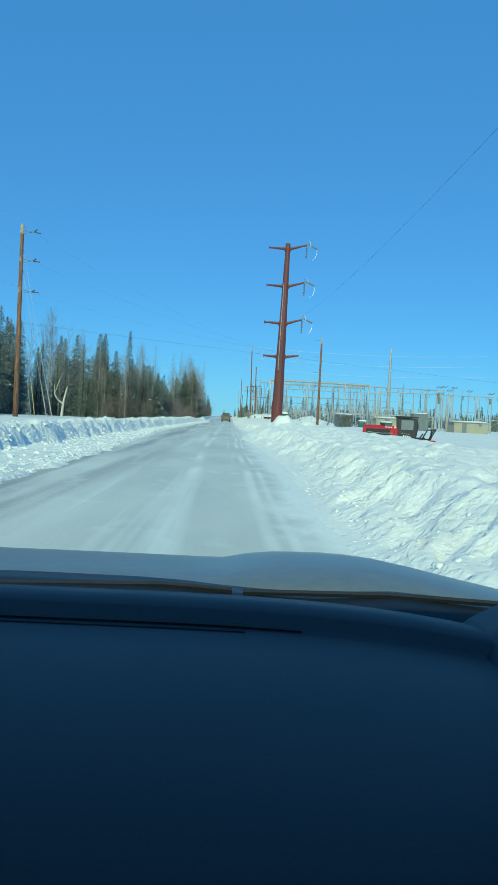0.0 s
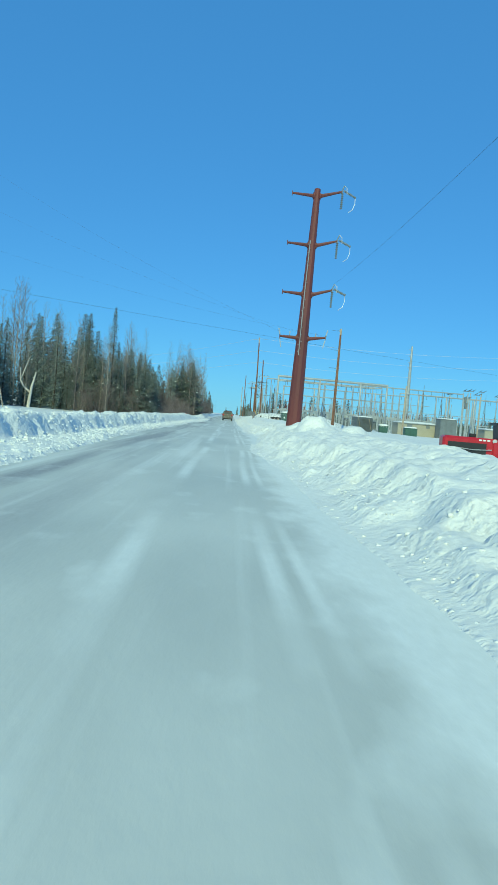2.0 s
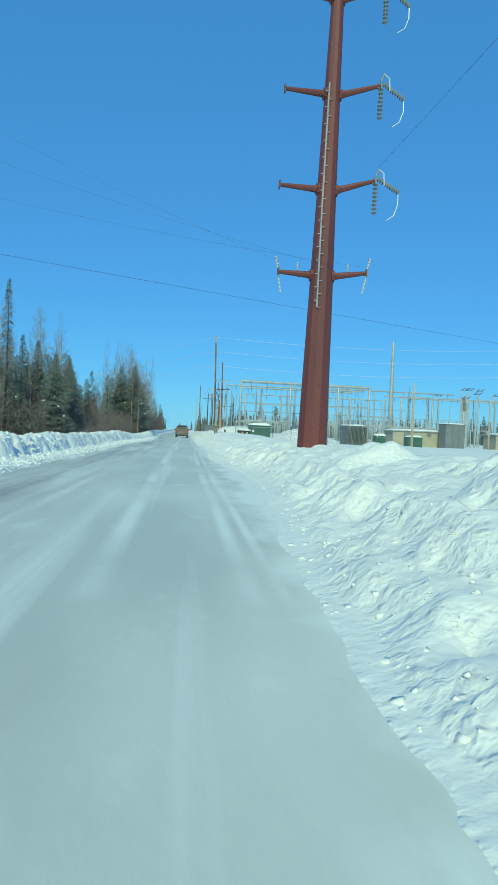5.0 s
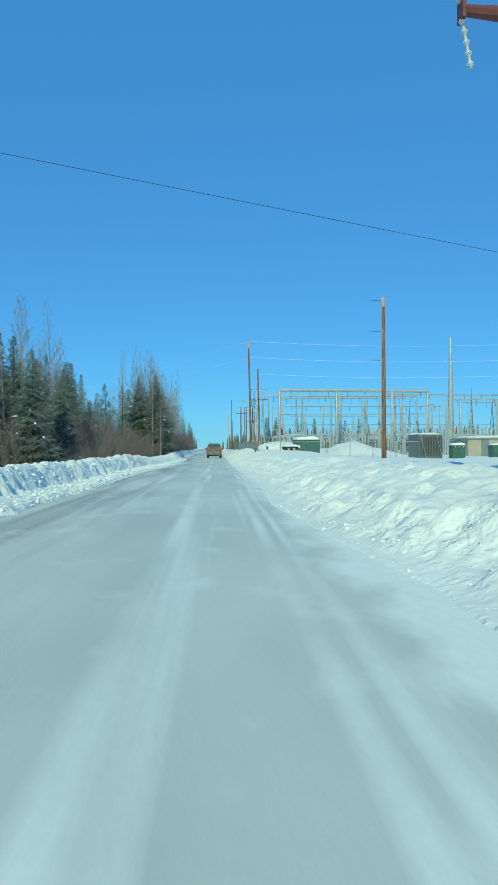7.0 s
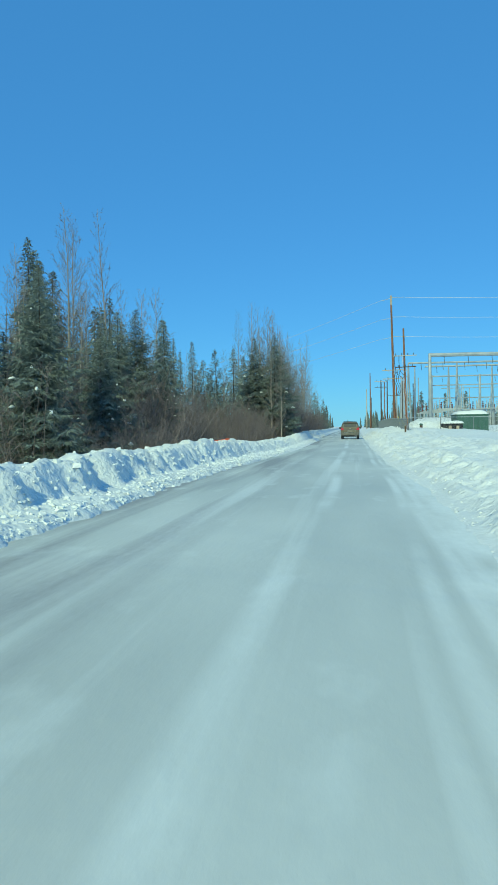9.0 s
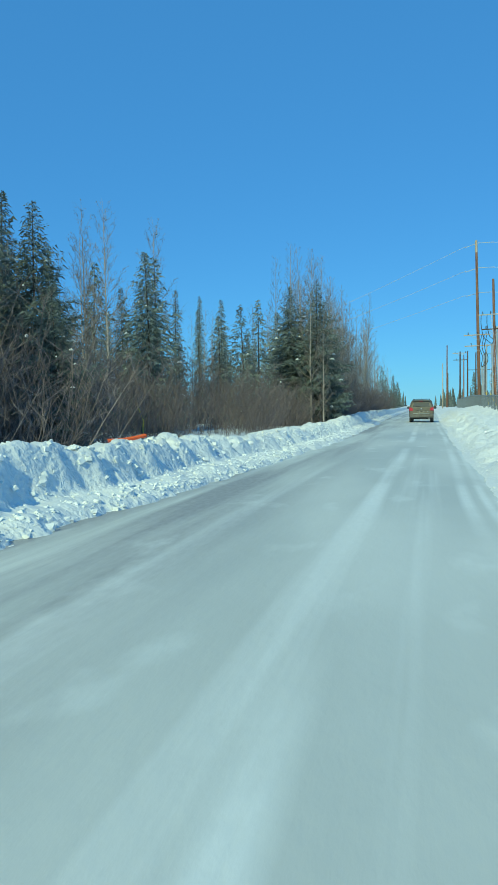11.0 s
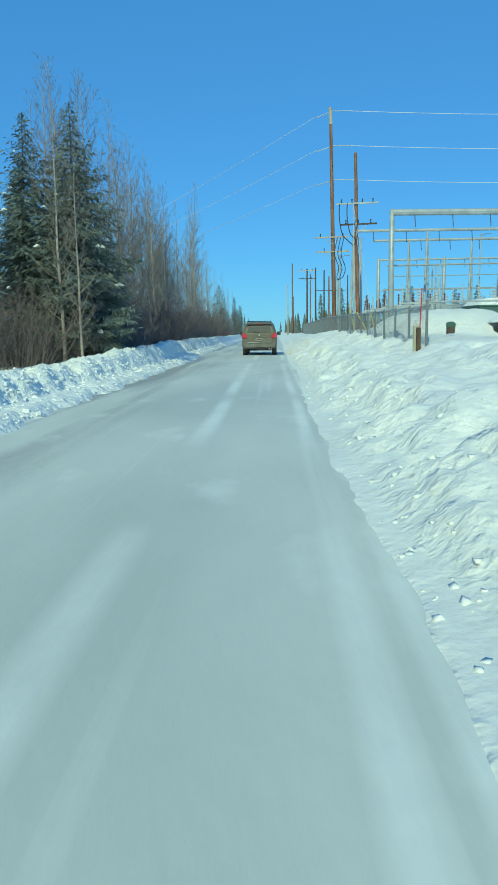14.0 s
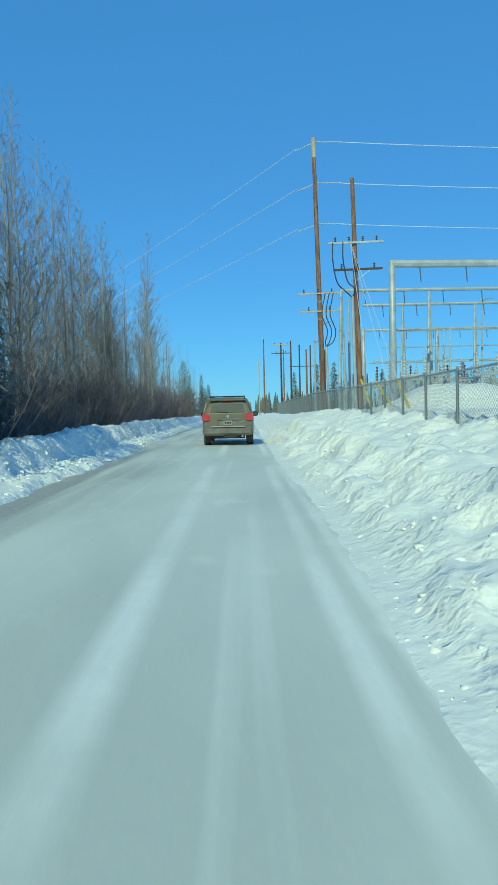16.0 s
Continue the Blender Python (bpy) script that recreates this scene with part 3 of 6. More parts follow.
def bare_tree(h, spreadness, seed, name="birch_tree", label="bare pale-barked birch with fine brown twigs", fine=1.0):
    """fine: more and thinner twigs above 1."""
    rng = random.Random(seed)
    th = thing(name, label, "tree", "bare trees of the roadside wood")
    t, g = Geo(), Geo()
    lean = rng.uniform(-0.05, 0.05) * h
    spine = [Vector((lean * q * q + rng.uniform(-0.06, 0.06) * q * 2, 0.4 * lean * q + rng.uniform(-0.05, 0.05) * q * 2, h * q)) for q in (0, 0.2, 0.4, 0.6, 0.8, 1.0)]
    spine[0].z = -0.4
    r0 = 0.0062 * h + 0.012
    t.tube(spine, [r0 * (1 - 0.95 * (i / 5) ** 0.85) for i in range(6)], 6)
    thin = 0.0046

    def on(q):
        q = min(q, 0.999) * 5
        i = int(q)
        return spine[i].lerp(spine[i + 1], q - i)

    def jog(k):
        return Vector((rng.uniform(-k, k), rng.uniform(-k, k), rng.uniform(-k, k)))

    n = int(h * 3.8 * fine ** 0.6)
    for i in range(n):
        q = 0.16 + 0.82 * ((i + rng.random()) / n) ** 0.9
        p = on(q)
        a = i * 2.39996 + rng.uniform(-0.7, 0.7)
        ln = spreadness * h * (1.03 - q) ** 0.75 * min(1.0, 0.55 + q) * rng.uniform(0.45, 1.2) + 0.14
        d = Vector((math.cos(a), math.sin(a), rng.uniform(0.6, 1.5))).normalized()
        d2 = (d + Vector((0, 0, 0.45)) + jog(0.2)).normalized()
        d3 = (d2 + Vector((0, 0, 0.35)) + jog(0.25)).normalized()
        m1 = p + d * ln * 0.4
        m2 = m1 + d2 * ln * 0.35
        e = m2 + d3 * ln * 0.35
        rb = max(0.005, r0 * (1 - q) * 0.36)
        (t if rb > 0.02 else g).tube([p, m1, m2, e], [rb, rb * 0.7, rb * 0.4, 0.003], 3)
        limb = (p, m1, m2, e)
        for j in range(int(ln * 4.0 * fine ** 0.5) + 2):
            k = rng.uniform(0.15, 0.99) * 3
            b0 = limb[int(k)].lerp(limb[int(k) + 1], k - int(k))
            w = (d2 + jog(0.75) + Vector((0, 0, 0.15))).normalized()
            bl = ln * rng.uniform(0.18, 0.42) * (1.15 - k / 4) + 0.06
            b1 = b0 + w * bl
            g.sprig(b0, b1, thin * 1.6, rng)
            for _ in range(int(bl * 8 * fine) + 1):
                b2 = b0.lerp(b1, rng.uniform(0.1, 1.0))
                w2 = (w + jog(0.75)).normalized()
                b3 = b2 + w2 * (bl * rng.uniform(0.2, 0.6) + 0.04)
                g.sprig(b2, b3, thin, rng)
    part("trunk", t, BIRCH, th)
    part("crown", g, TWIG, th, "fine leafless twigs")
    return th


def shrub(h, w, seed):
    rng = random.Random(seed)
    g = Geo()
    for i in range(25):
        a, r = rng.uniform(0, 6.28), w * math.sqrt(rng.random())
        p = Vector((math.cos(a) * r * 0.6, math.sin(a) * r * 0.6, -0.2))
        hh = h * rng.uniform(0.45, 1.08)
        e = p + Vector((math.cos(a) * r * 0.7 + rng.uniform(-0.4, 0.4), math.sin(a) * r * 0.7 + rng.uniform(-0.4, 0.4), hh))
        m = p.lerp(e, 0.5) + Vector((rng.uniform(-0.15, 0.15), rng.uniform(-0.15, 0.15), 0.1))
        g.tube([p, m, e], [0.009, 0.006, 0.003], 3)
        for j in range(10):
            k = rng.uniform(0.12, 1)
            b0 = p.lerp(m, k * 2) if k < 0.5 else m.lerp(e, k * 2 - 1)
            d = Vector((rng.uniform(-0.8, 0.8), rng.uniform(-0.8, 0.8), rng.uniform(0.2, 1.1))).normalized()
            b1 = b0 + d * h * rng.uniform(0.10, 0.28)
            g.sprig(b0, b1, 0.0055, rng)
            for _ in range(4):
                d2 = (d + Vector((rng.uniform(-0.8, 0.8), rng.uniform(-0.8, 0.8), rng.uniform(-0.2, 0.5)))).normalized()
                b2 = b0.lerp(b1, rng.uniform(0.2, 0.95))
                g.sprig(b2, b2 + d2 * h * rng.uniform(0.06, 0.14), 0.0045, rng)
    return solo("shrub", g, BRUSH, "leafless brown willow shrub standing in the snow", "shrub", "roadside shrubs")


def planted(made, x, y, h, turn, base_h):
    k = h / base_h
    return copy_thing(made, Matrix.Translation((x, y, zat(x, y) - 0.05)) @ Matrix.Rotation(turn, 4, "Z") @ Matrix.Diagonal((k, k, k, 1)))


def remove(ob):
    for o in (*ob.children_recursive, ob):
        bpy.data.objects.remove(o)


POPLAR = ("poplar_tree", "tall bare poplar with upright grey-brown twigs")
SPRUCES = [(spruce(10, 2.4, 1, 0.72, 2.1), 10), (spruce(10, 2.1, 2, 0.72, 2.1), 10), (spruce(12, 1.9, 3, 0.72, 2.1), 12), (spruce(9, 2.2, 4, 0.72, 2.1), 9), (spruce(12, 1.0, 5, 0.9, 1.6), 12)]
FAR_SPRUCES = [(spruce(12, 1.3, 51, 0.6, 4.5), 12), (spruce(12, 1.0, 52, 0.6, 4.5), 12)]
MID_SPRUCES = [(spruce(10, 2.6, 31, 1.1, 1.6), 10), (spruce(10, 2.3, 32, 1.1, 1.6), 10), (spruce(12, 2.1, 33, 1.1, 1.6), 12)]
NEAR_SPRUCES = [(spruce(9.3, 2.9, 61, 1.15, 1.15), 9.3), (spruce(9.2, 2.6, 62, 1.15, 1.15), 9.2)]
BARES = [(bare_tree(13, 0.20, 11), 13), (bare_tree(12, 0.24, 12), 12), (bare_tree(14, 0.14, 13, *POPLAR), 14), (bare_tree(11, 0.16, 14, *POPLAR), 11)]
NEAR_BARES = [(bare_tree(13, 0.26, 41, fine=1.8), 13), (bare_tree(12, 0.20, 42, *POPLAR, fine=1.8), 12), (bare_tree(14, 0.18, 43, *POPLAR, fine=1.8), 14), (bare_tree(11, 0.24, 44, fine=1.7), 11)]
SHRUBS = [(shrub(2.6, 1.3, 21), 2.6), (shrub(2.0, 1.2, 22), 2.0), (shrub(3.2, 1.2, 23), 3.2)]
wood = random.Random(77)

# trees that stand out singly: x, y, height, kind
for x, y, h, k in [(-22.8, 128.4, 14.2, 1), (-13.8, 130.0, 9.1, 3), (-19.9, 174.6, 8.6, 4), (-21.1, 124.0, 13.8, 2),
                   (-22.8, 131.6, 13.4, 1), (-19.7, 150.4, 10.7, 4), (-20.7, 159.4, 11.6, 4), (-18.3, 158.3, 11.0, 2), (-7.15, 142.6, 9.4, 5), (-8.95, 142.8, 9.2, 6),
                    (-10.5, 146.0, 8.0, 3), (-25.0, 121.0, 13.0, 0), (-16.5, 133.0, 8.0, 2), (-24.5, 148.0, 9.0, 4), (-12.4, 107.0, 8.0, 1), (-9.9, 101.6, 6.4, 5), (-9.3, 105.4, 5.4, 6), (-10.0, 109.2, 6.2, 5), (-9.0, 112.6, 4.4, 6), (-11.2, 115.5, 7.4, 5), (-14.8, 112.0, 9.0, 2),  (-16.0, 104.5, 9.5, 0),  (-26.0, 117.0, 12.0, 1), (-28.0, 122.5, 13.0, 2), (-21.0, 117.5, 11.0, 1), (-32.0, 112.0, 12.0, 2), (-34.5, 103.0, 12.0, 0)]:
    made, base = {0: MID_SPRUCES[0], 1: MID_SPRUCES[1], 3: MID_SPRUCES[0], 2: MID_SPRUCES[2], 4: SPRUCES[4], 5: NEAR_SPRUCES[0], 6: NEAR_SPRUCES[1]}[k]
    planted(made, x, y, h, wood.uniform(0, 6.28), base)
for x, y, h, k in [(-26.4, 110.0, 15.6, 0), (-25.2, 104.3, 14.8, 0), (-16.2, 112.3, 9.6, 0), (-14.2, 126.5, 10.6, 0), (-16.4, 128.5, 11.4, 3), (-13.6, 123.0, 8.4, 0), (-21.8, 109.0, 12.8, 0), (-12.0, 153.2, 13.5, 2), (-7.9, 189.1, 14.7, 2), (-16.7, 138.7, 13.2, 0), (-7.3, 180.0, 14.2, 2), (-9.0, 148.0, 12.8, 2),
                   (-8.2, 165.0, 12.0, 3), (-9.4, 170.0, 11.0, 0), (-6.3, 139.6, 7.2, 3), (-7.25, 140.8, 10.0, 3), (-8.0, 157.5, 12.5, 2), (-22.0, 136.0, 11.0, 1), (-19.5, 127.0, 9.5, 1), (-28.0, 112.0, 14.5, 0), (-24.5, 113.5, 13.5, 1), (-29.5, 105.0, 13.0, 0), (-31.5, 118.0, 14.5, 1), (-30.0, 126.0, 14.5, 0), (-33.5, 108.0, 13.5, 1), (-24.0, 120.0, 12.5, 0),
                   (-8.7, 150.5, 13.2, 0), (-7.9, 153.6, 11.0, 1), (-9.9, 148.6, 13.5, 2), (-7.6, 160.2, 12.0, 3), (-9.1, 163.0, 13.2, 0), (-7.8, 168.8, 12.0, 1), (-8.5, 174.0, 12.6, 2), (-7.6, 184.5, 12.2, 0), (-10.4, 152.0, 12.0, 1), (-9.4, 157.0, 14.0, 2)]:
    made, base = (NEAR_BARES[0], NEAR_BARES[3], NEAR_BARES[2], NEAR_BARES[1])[k]
    planted(made, x, y, h, wood.uniform(0, 6.28), base)


# the wood behind: an uneven belt whose edge follows the road
def edge_of_wood(y):
    return np.interp(y, [40, 94, 100.5, 102, 110, 115, 120, 136, 140, 150, 165, 200, 320], [-27, -26, -24.5, -13.5, -10.5, -11.5, -16.0, -14.5, -9.5, -7.6, -7.2, -7.6, -8.6])


def belt(count, kinds, lo, hi, ylo, yhi, deep, gap):
    placed = []
    tries = 0
    while len(placed) < count and tries < 6000:
        tries += 1
        y = wood.uniform(ylo, yhi)
        x = float(edge_of_wood(y)) - deep * wood.random() ** 1.4
        if any((x - a) ** 2 + (y - b) ** 2 < gap * gap for a, b in placed):
            continue
        placed.append((x, y))
        made, base = kinds[wood.randrange(len(kinds))]
        planted(made, x, y, wood.uniform(lo, hi), wood.uniform(0, 6.28), base)


belt(54, SPRUCES, 7.0, 12.8, 60, 104, 22, 1.9)
belt(13, SPRUCES, 7.0, 12.5, 86, 101, 12, 2.0)
belt(7, NEAR_BARES, 9.0, 13.0, 86, 100, 6, 2.0)
belt(22, NEAR_BARES, 6.5, 12.0, 100, 118, 10, 1.3)
belt(30, SPRUCES, 5.0, 8.6, 103, 120, 14, 1.7)
belt(36, SPRUCES, 5.5, 10.5, 118, 152, 18, 2.0)
belt(44, BARES, 7.0, 11.5, 60, 100, 16, 1.2)
belt(50, BARES, 5.0, 9.5, 102, 152, 16, 1.2)
belt(20, SPRUCES, 5.0, 8.5, 158, 330, 14, 2.0)
belt(46, NEAR_BARES, 7.0, 13.0, 146, 200, 7, 1.0)
belt(60, BARES, 6.5, 12.5, 152, 330, 9, 1.2)
belt(70, SHRUBS, 2.4, 4.4, 60, 260, 5, 0.9)
for i in range(150):
    y = 101 + 134 * wood.random() ** 1.25
    room = min(8.5, max(0.8, float(crest_left(y) - edge_of_wood(y)) - 1.0))
    k = wood.random()
    x = float(crest_left(y)) - 1.7 - k * room
    made, base = SHRUBS[wood.randrange(3)]
    planted(made, x, y, wood.uniform(1.2, 2.0) + 2.2 * min(1, k * room / 3.0), wood.uniform(0, 6.28), base)
for i in range(50):
    y = wood.uniform(143, 205)
    x = wood.uniform(-9.6, -6.7)
    made, base = SHRUBS[wood.randrange(3)]
    planted(made, x, y, wood.uniform(2.8, 4.6), wood.uniform(0, 6.28), base)
# spruces beyond the switchyard
for i in range(80):
    x, y = 10 + 160 * wood.random() ** 1.3, wood.uniform(235, 330)
    made, base = FAR_SPRUCES[wood.randrange(2)]
    planted(made, x, y, wood.uniform(5.0, 9.5), wood.uniform(0, 6.28), base)
for made, _ in SPRUCES + BARES + SHRUBS + NEAR_SPRUCES + MID_SPRUCES + NEAR_BARES + FAR_SPRUCES:
    remove(made)


def far_wood():
    rng = random.Random(5)
    g = Geo()
    for i in range(1900):
        a = rng.uniform(0, 6.283) if i < 900 else rng.uniform(0.02, 1.0)
        d = rng.uniform(330, 520) if i < 900 else rng.uniform(220, 330)
        x, y = math.sin(a) * d, 120 + math.cos(a) * d
        h = rng.uniform(6, 12) if i < 900 else rng.uniform(3.0, 7.0) + 2.5 * (rng.random() < 0.15)
        w = rng.uniform(0.10, 0.16) * h
        tiers = 5
        for t in range(tiers):
            z0 = h * (0.08 + 0.16 * t)
            r = w * (1 - t / tiers) + 0.25
            k = len(g.v)
            o = rng.uniform(0, 6)
            for q in range(6):
                b = o + q * 1.047
                rr = r * rng.uniform(0.6, 1.1)
                g.v.append((x + rr * math.cos(b), y + rr * math.sin(b), z0 + rng.uniform(-0.3, 0.3)))
            g.v.append((x, y, z0 + h * 0.30))
            g.f += [(k + q, k + (q + 1) % 6, k + 6) for q in range(6)]
    return solo("far_wood", g, NEEDLES, "far belt of dark spruce wood on the snow plain", "trees", kind="stuff")


far_wood()


# ---- poles and wires ----
def pole_shaft(h, r0, r1, cracks=True):
    g = Geo()
    g.lathe((0, 0, -1.0), (0, 0, 1), [(0, r0), (1.0 + h * 0.3, r0 * 0.7 + r1 * 0.3), (1.0 + h * 0.7, r0 * 0.3 + r1 * 0.7), (1.0 + h - 0.06, r1), (1.0 + h, r1 * 0.75)], 12)
    return g


def wood_pole(name, label, x, y, z, h, r0, r1, mat, lean=(0, 0), group="wooden poles along the road"):
    th = thing(name, label, "utility pole", group, Matrix.Translation((x, y, z)) @ Matrix.Rotation(lean[0], 4, "Y") @ Matrix.Rotation(lean[1], 4, "X"))
    part("shaft", pole_shaft(h, r0, r1), mat, th, smooth=True)
    return th


def crossarm(th, z, length, mat, along=(1, 0), pins=0, braces=True, off=0.0, size=0.11, rise=0.0):
    d = Vector((*along, 0)).normalized()
    c = Vector((d.x * off, d.y * off, z))
    a, b = c - d * length / 2, c + d * length / 2 + Vector((0, 0, rise))
    side = Vector((-d.y, d.x, 0)) * -0.16
    g = Geo().rod(a + side, b + side, size * 0.62, size * 0.62, 4)
    arm = part("crossarm", g, mat, th)
    if braces:
        for s in (-1, 1):
            part("brace", Geo().rod(Vector((0, 0, z - 0.55)) + side, c + d * s * length * 0.28 + side, 0.018, 0.018, 5), GALV, th)
    for i in range(pins):
        q = a.lerp(b, (i + 0.5) / pins) + side
        part("insulator", Geo().insulator(q + Vector((0, 0, 0.05)), (0, 0, 1), 0.26, 0.07, 3), PORC_DARK, arm)
    return arm


def bent(pts, n=5):
    """A smooth run through the points."""
    p = [Vector(q) for q in pts]
    p = [p[0] * 2 - p[1]] + p + [p[-1] * 2 - p[-2]]
    out = []
    for i in range(1, len(p) - 2):
        a, b, c, d = p[i - 1:i + 3]
        for k in range(n):
            t = k / n
            out.append(0.5 * (2 * b + (c - a) * t + (2 * a - 5 * b + 4 * c - d) * t * t + (3 * b - a - 3 * c + d) * t ** 3))
    return out + [p[-2]]


def wire(name, a, b, sag, r, mat, label, group, n=18, kind=""):
    a, b = Vector(a), Vector(b)
    pts = [a.lerp(b, i / n) - Vector((0, 0, 4 * sag * (i / n) * (1 - i / n))) for i in range(n + 1)]
    return solo(name, Geo().tube(pts, r, 4), mat, label, "wire", group, kind)


def steel_pole():
    th = thing("steel_transmission_pole", "tall tapered oxide-red steel transmission pole with four pairs of arms", "transmission pole", m=Matrix.Translation((4.62, 74.25, 0.72)) @ Matrix.Rotation(0.014, 4, "Y"))
    g = Geo()
    rings = [(-1.0, 0.58), (0.0, 0.56), (5.0, 0.46), (10.0, 0.355), (14.0, 0.285), (17.33, 0.225), (17.38, 0.18)]
    g.lathe((0, 0, 0), (0, 0, 1), rings, 12)
    part("shaft", g, RUST_RED, th)
    for z, l, r, dz in ((16.85, 1.79, 1.79, 0.5), (13.30, 1.79, 1.79, 0.5), (9.76, 1.79, 1.79, 0.5), (6.56, 1.66, 1.68, 0.15)):
        rad = np.interp(z, [0, 5, 10, 14, 17], [0.54, 0.44, 0.345, 0.28, 0.225])
        for s in (-1, 1):
            reach = (l if s < 0 else r)
            up = 0.0 if s < 0 else dz
            a, b = Vector((s * (rad - 0.05), -0.02, z)), Vector((s * reach, -0.1, z + up * 0.75 + (0.02 if s < 0 else 0.1)))
            arm = part("arm", Geo().tube([a, a.lerp(b, 0.15), b], [0.17, 0.13, 0.075], 8).lathe(a, (s, 0, 0), [(-0.02, 0.24), (0.10, 0.24), (0.11, 0.15)], 8), RUST_RED, th)
            part("end_plate", Geo().box(b, (0.05, 0.24, 0.3)), RUST_RED if s < 0 else STEEL_GREY, arm)
            if s > 0 and dz > 0.2:
                part("bracket", Geo().rod(b + Vector((-0.08, 0, -0.12)), b + Vector((0.12, 0, 0.45)), 0.05, 0.03, 6), STEEL_GREY, arm)
                part("insulator_string", Geo().insulator(b + Vector((0.02, 0, -0.1)), (0, 0, -1), 1.2, 0.115, 8), PORC_GREY, arm, "hanging string of grey insulator discs")
                e = b + Vector((1.0, 0.5, -0.15))
                part("insulator_string", Geo().insulator(b + Vector((0.12, 0.05, 0.1)), e - b - Vector((0.12, 0.05, 0.1)), 1.15, 0.105, 9), PORC_GREY, arm, "slanting string of grey insulator discs")
                part("jumper", Geo().tube([e + Vector((0.05, 0, 0)), e + Vector((0.06, 0, -0.5)), e + Vector((-0.1, -0.1, -0.95)), e + Vector((-0.4, -0.2, -1.2))], 0.02, 5), WIRE, arm)
                part("jumper", Geo().tube([b + Vector((0.1, 0, 0.45)), b + Vector((0.32, 0, 0.3)), b + Vector((0.36, 0, -0.15))], 0.025, 5), WIRE, arm)
            if dz < 0.2:
                part("insulator", Geo().insulator(b + Vector((0, 0, 0.1)), (s * 0.25, 0, 1), 0.5, 0.07, 4), PORCELAIN, arm)
                part("insulator", Geo().insulator(b + Vector((0, 0, -0.1)), (-s * 0.2, 0, -1), 0.75, 0.055, 5), PORCELAIN, arm)
                mid = a.lerp(b, 0.45)
                part("insulator", Geo().insulator(mid + Vector((0, 0, 0.1)), (0, 0, 1), 0.35, 0.05, 4), PORCELAIN, arm)
    # white climbing rail with pegs
    rail = Geo()
    p = [Vector((-0.20, -0.47, 5.3)), Vector((-0.20, -0.36, 9.0)), Vector((-0.17, -0.28, 13.6))]
    rail.tube(p, 0.03, 5)
    rail_ob = part("climbing_rail", rail, GALV, th, "pale climbing rail with pegs")
    for i in range(30):
        q = p[0].lerp(p[1], i / 15) if i < 15 else p[1].lerp(p[2], (i - 15) / 15)
        part("peg", Geo().rod(q + Vector((-0.13 if i % 2 else 0, -0.02, 0)), q + Vector((0 if i % 2 else 0.13, -0.05, 0)), 0.012, 0.012, 5), GALV, rail_ob)
    return th


steel_pole()

# wooden pole with three side brackets on the left
wl = wood_pole("transmission_pole", "tall red-brown wooden pole with three side brackets", -21.05, 76.5, 0.5, 18.5, 0.26, 0.16, WOOD)
part("pole_top", Geo().lathe((0, 0, 17.6), (0, 0, 1), [(0, 0.175), (0.6, 0.172), (0.9, 0.17), (0.95, 0.1)], 10), WOOD_PALE, wl, "pale weathered tip")
for z in (18.0, 15.2, 12.2):
    br = part("bracket", Geo().rod((0.12, 0, z), (1.25, -0.2, z - 0.25), 0.04, 0.03, 5).rod((0.12, 0, z - 0.4), (0.9, 0, z - 0.2), 0.025, 0.025, 5), STEEL_GREY, wl)
    part("insulator", Geo().insulator((1.2, -0.15, z - 0.22), (0.6, -0.9, 0.1), 0.9, 0.07, 7), PORC_DARK, br)
    part("insulator", Geo().insulator((1.2, -0.15, z - 0.22), (0.6, 0.9, 0.1), 0.9, 0.07, 7), PORC_DARK, br)
    part("clamp", Geo().rod((-0.05, -0.15, z - 0.3), (-0.05, -0.15, z + 0.15), 0.06, 0.06, 6), GALV, wl)
for k, (gx, gy) in enumerate(((-20.2, 79.0), (-19.9, 79.3), (-18.6, 79.0), (-18.2, 79.6))):
    gw = thing("guy_wire", "steel guy wire with a long plastic guard tube", "guy wire", "guy wires of the pole", Matrix.Translation((gx, gy, zat(gx, gy))))
    top = Vector((-21.0 - gx, 76.5 - gy, 11.0 + 2 * k))
    part("cable", Geo().rod((0, 0, -0.3), top, 0.012, 0.012, 5), WIRE, gw)
    w = top.normalized()
    part("guard", Geo().rod(w * 0.1, w * 3.5, 0.032, 0.032, 7), YELLOW if k < 2 else WOOD_PALE, gw, "yellow guard tube" if k < 2 else "pale guard tube")

# wooden pole in the snowfield
w2 = wood_pole("transmission_pole", "tall red-brown wooden pole with side insulators in the snowfield", 15.85, 131.9, 0.1, 15.8, 0.24, 0.15, WOOD)
part("pole_top", Geo().lathe((0, 0, 14.9), (0, 0, 1), [(0, 0.164), (0.5, 0.160), (0.9, 0.157), (0.96, 0.1)], 10), WOOD_PALE, w2, "pale weathered tip")
for z in (15.5, 12.5, 9.7):
    part("insulator", Geo().insulator((-0.1, 0, z), (-1, 0, 0.02), 1.25, 0.045, 8), PORC_DARK, w2)
    part("clamp", Geo().rod((-0.17, -0.05, z - 0.15), (-0.17, -0.05, z + 0.2), 0.06, 0.06, 6), GALV, w2)

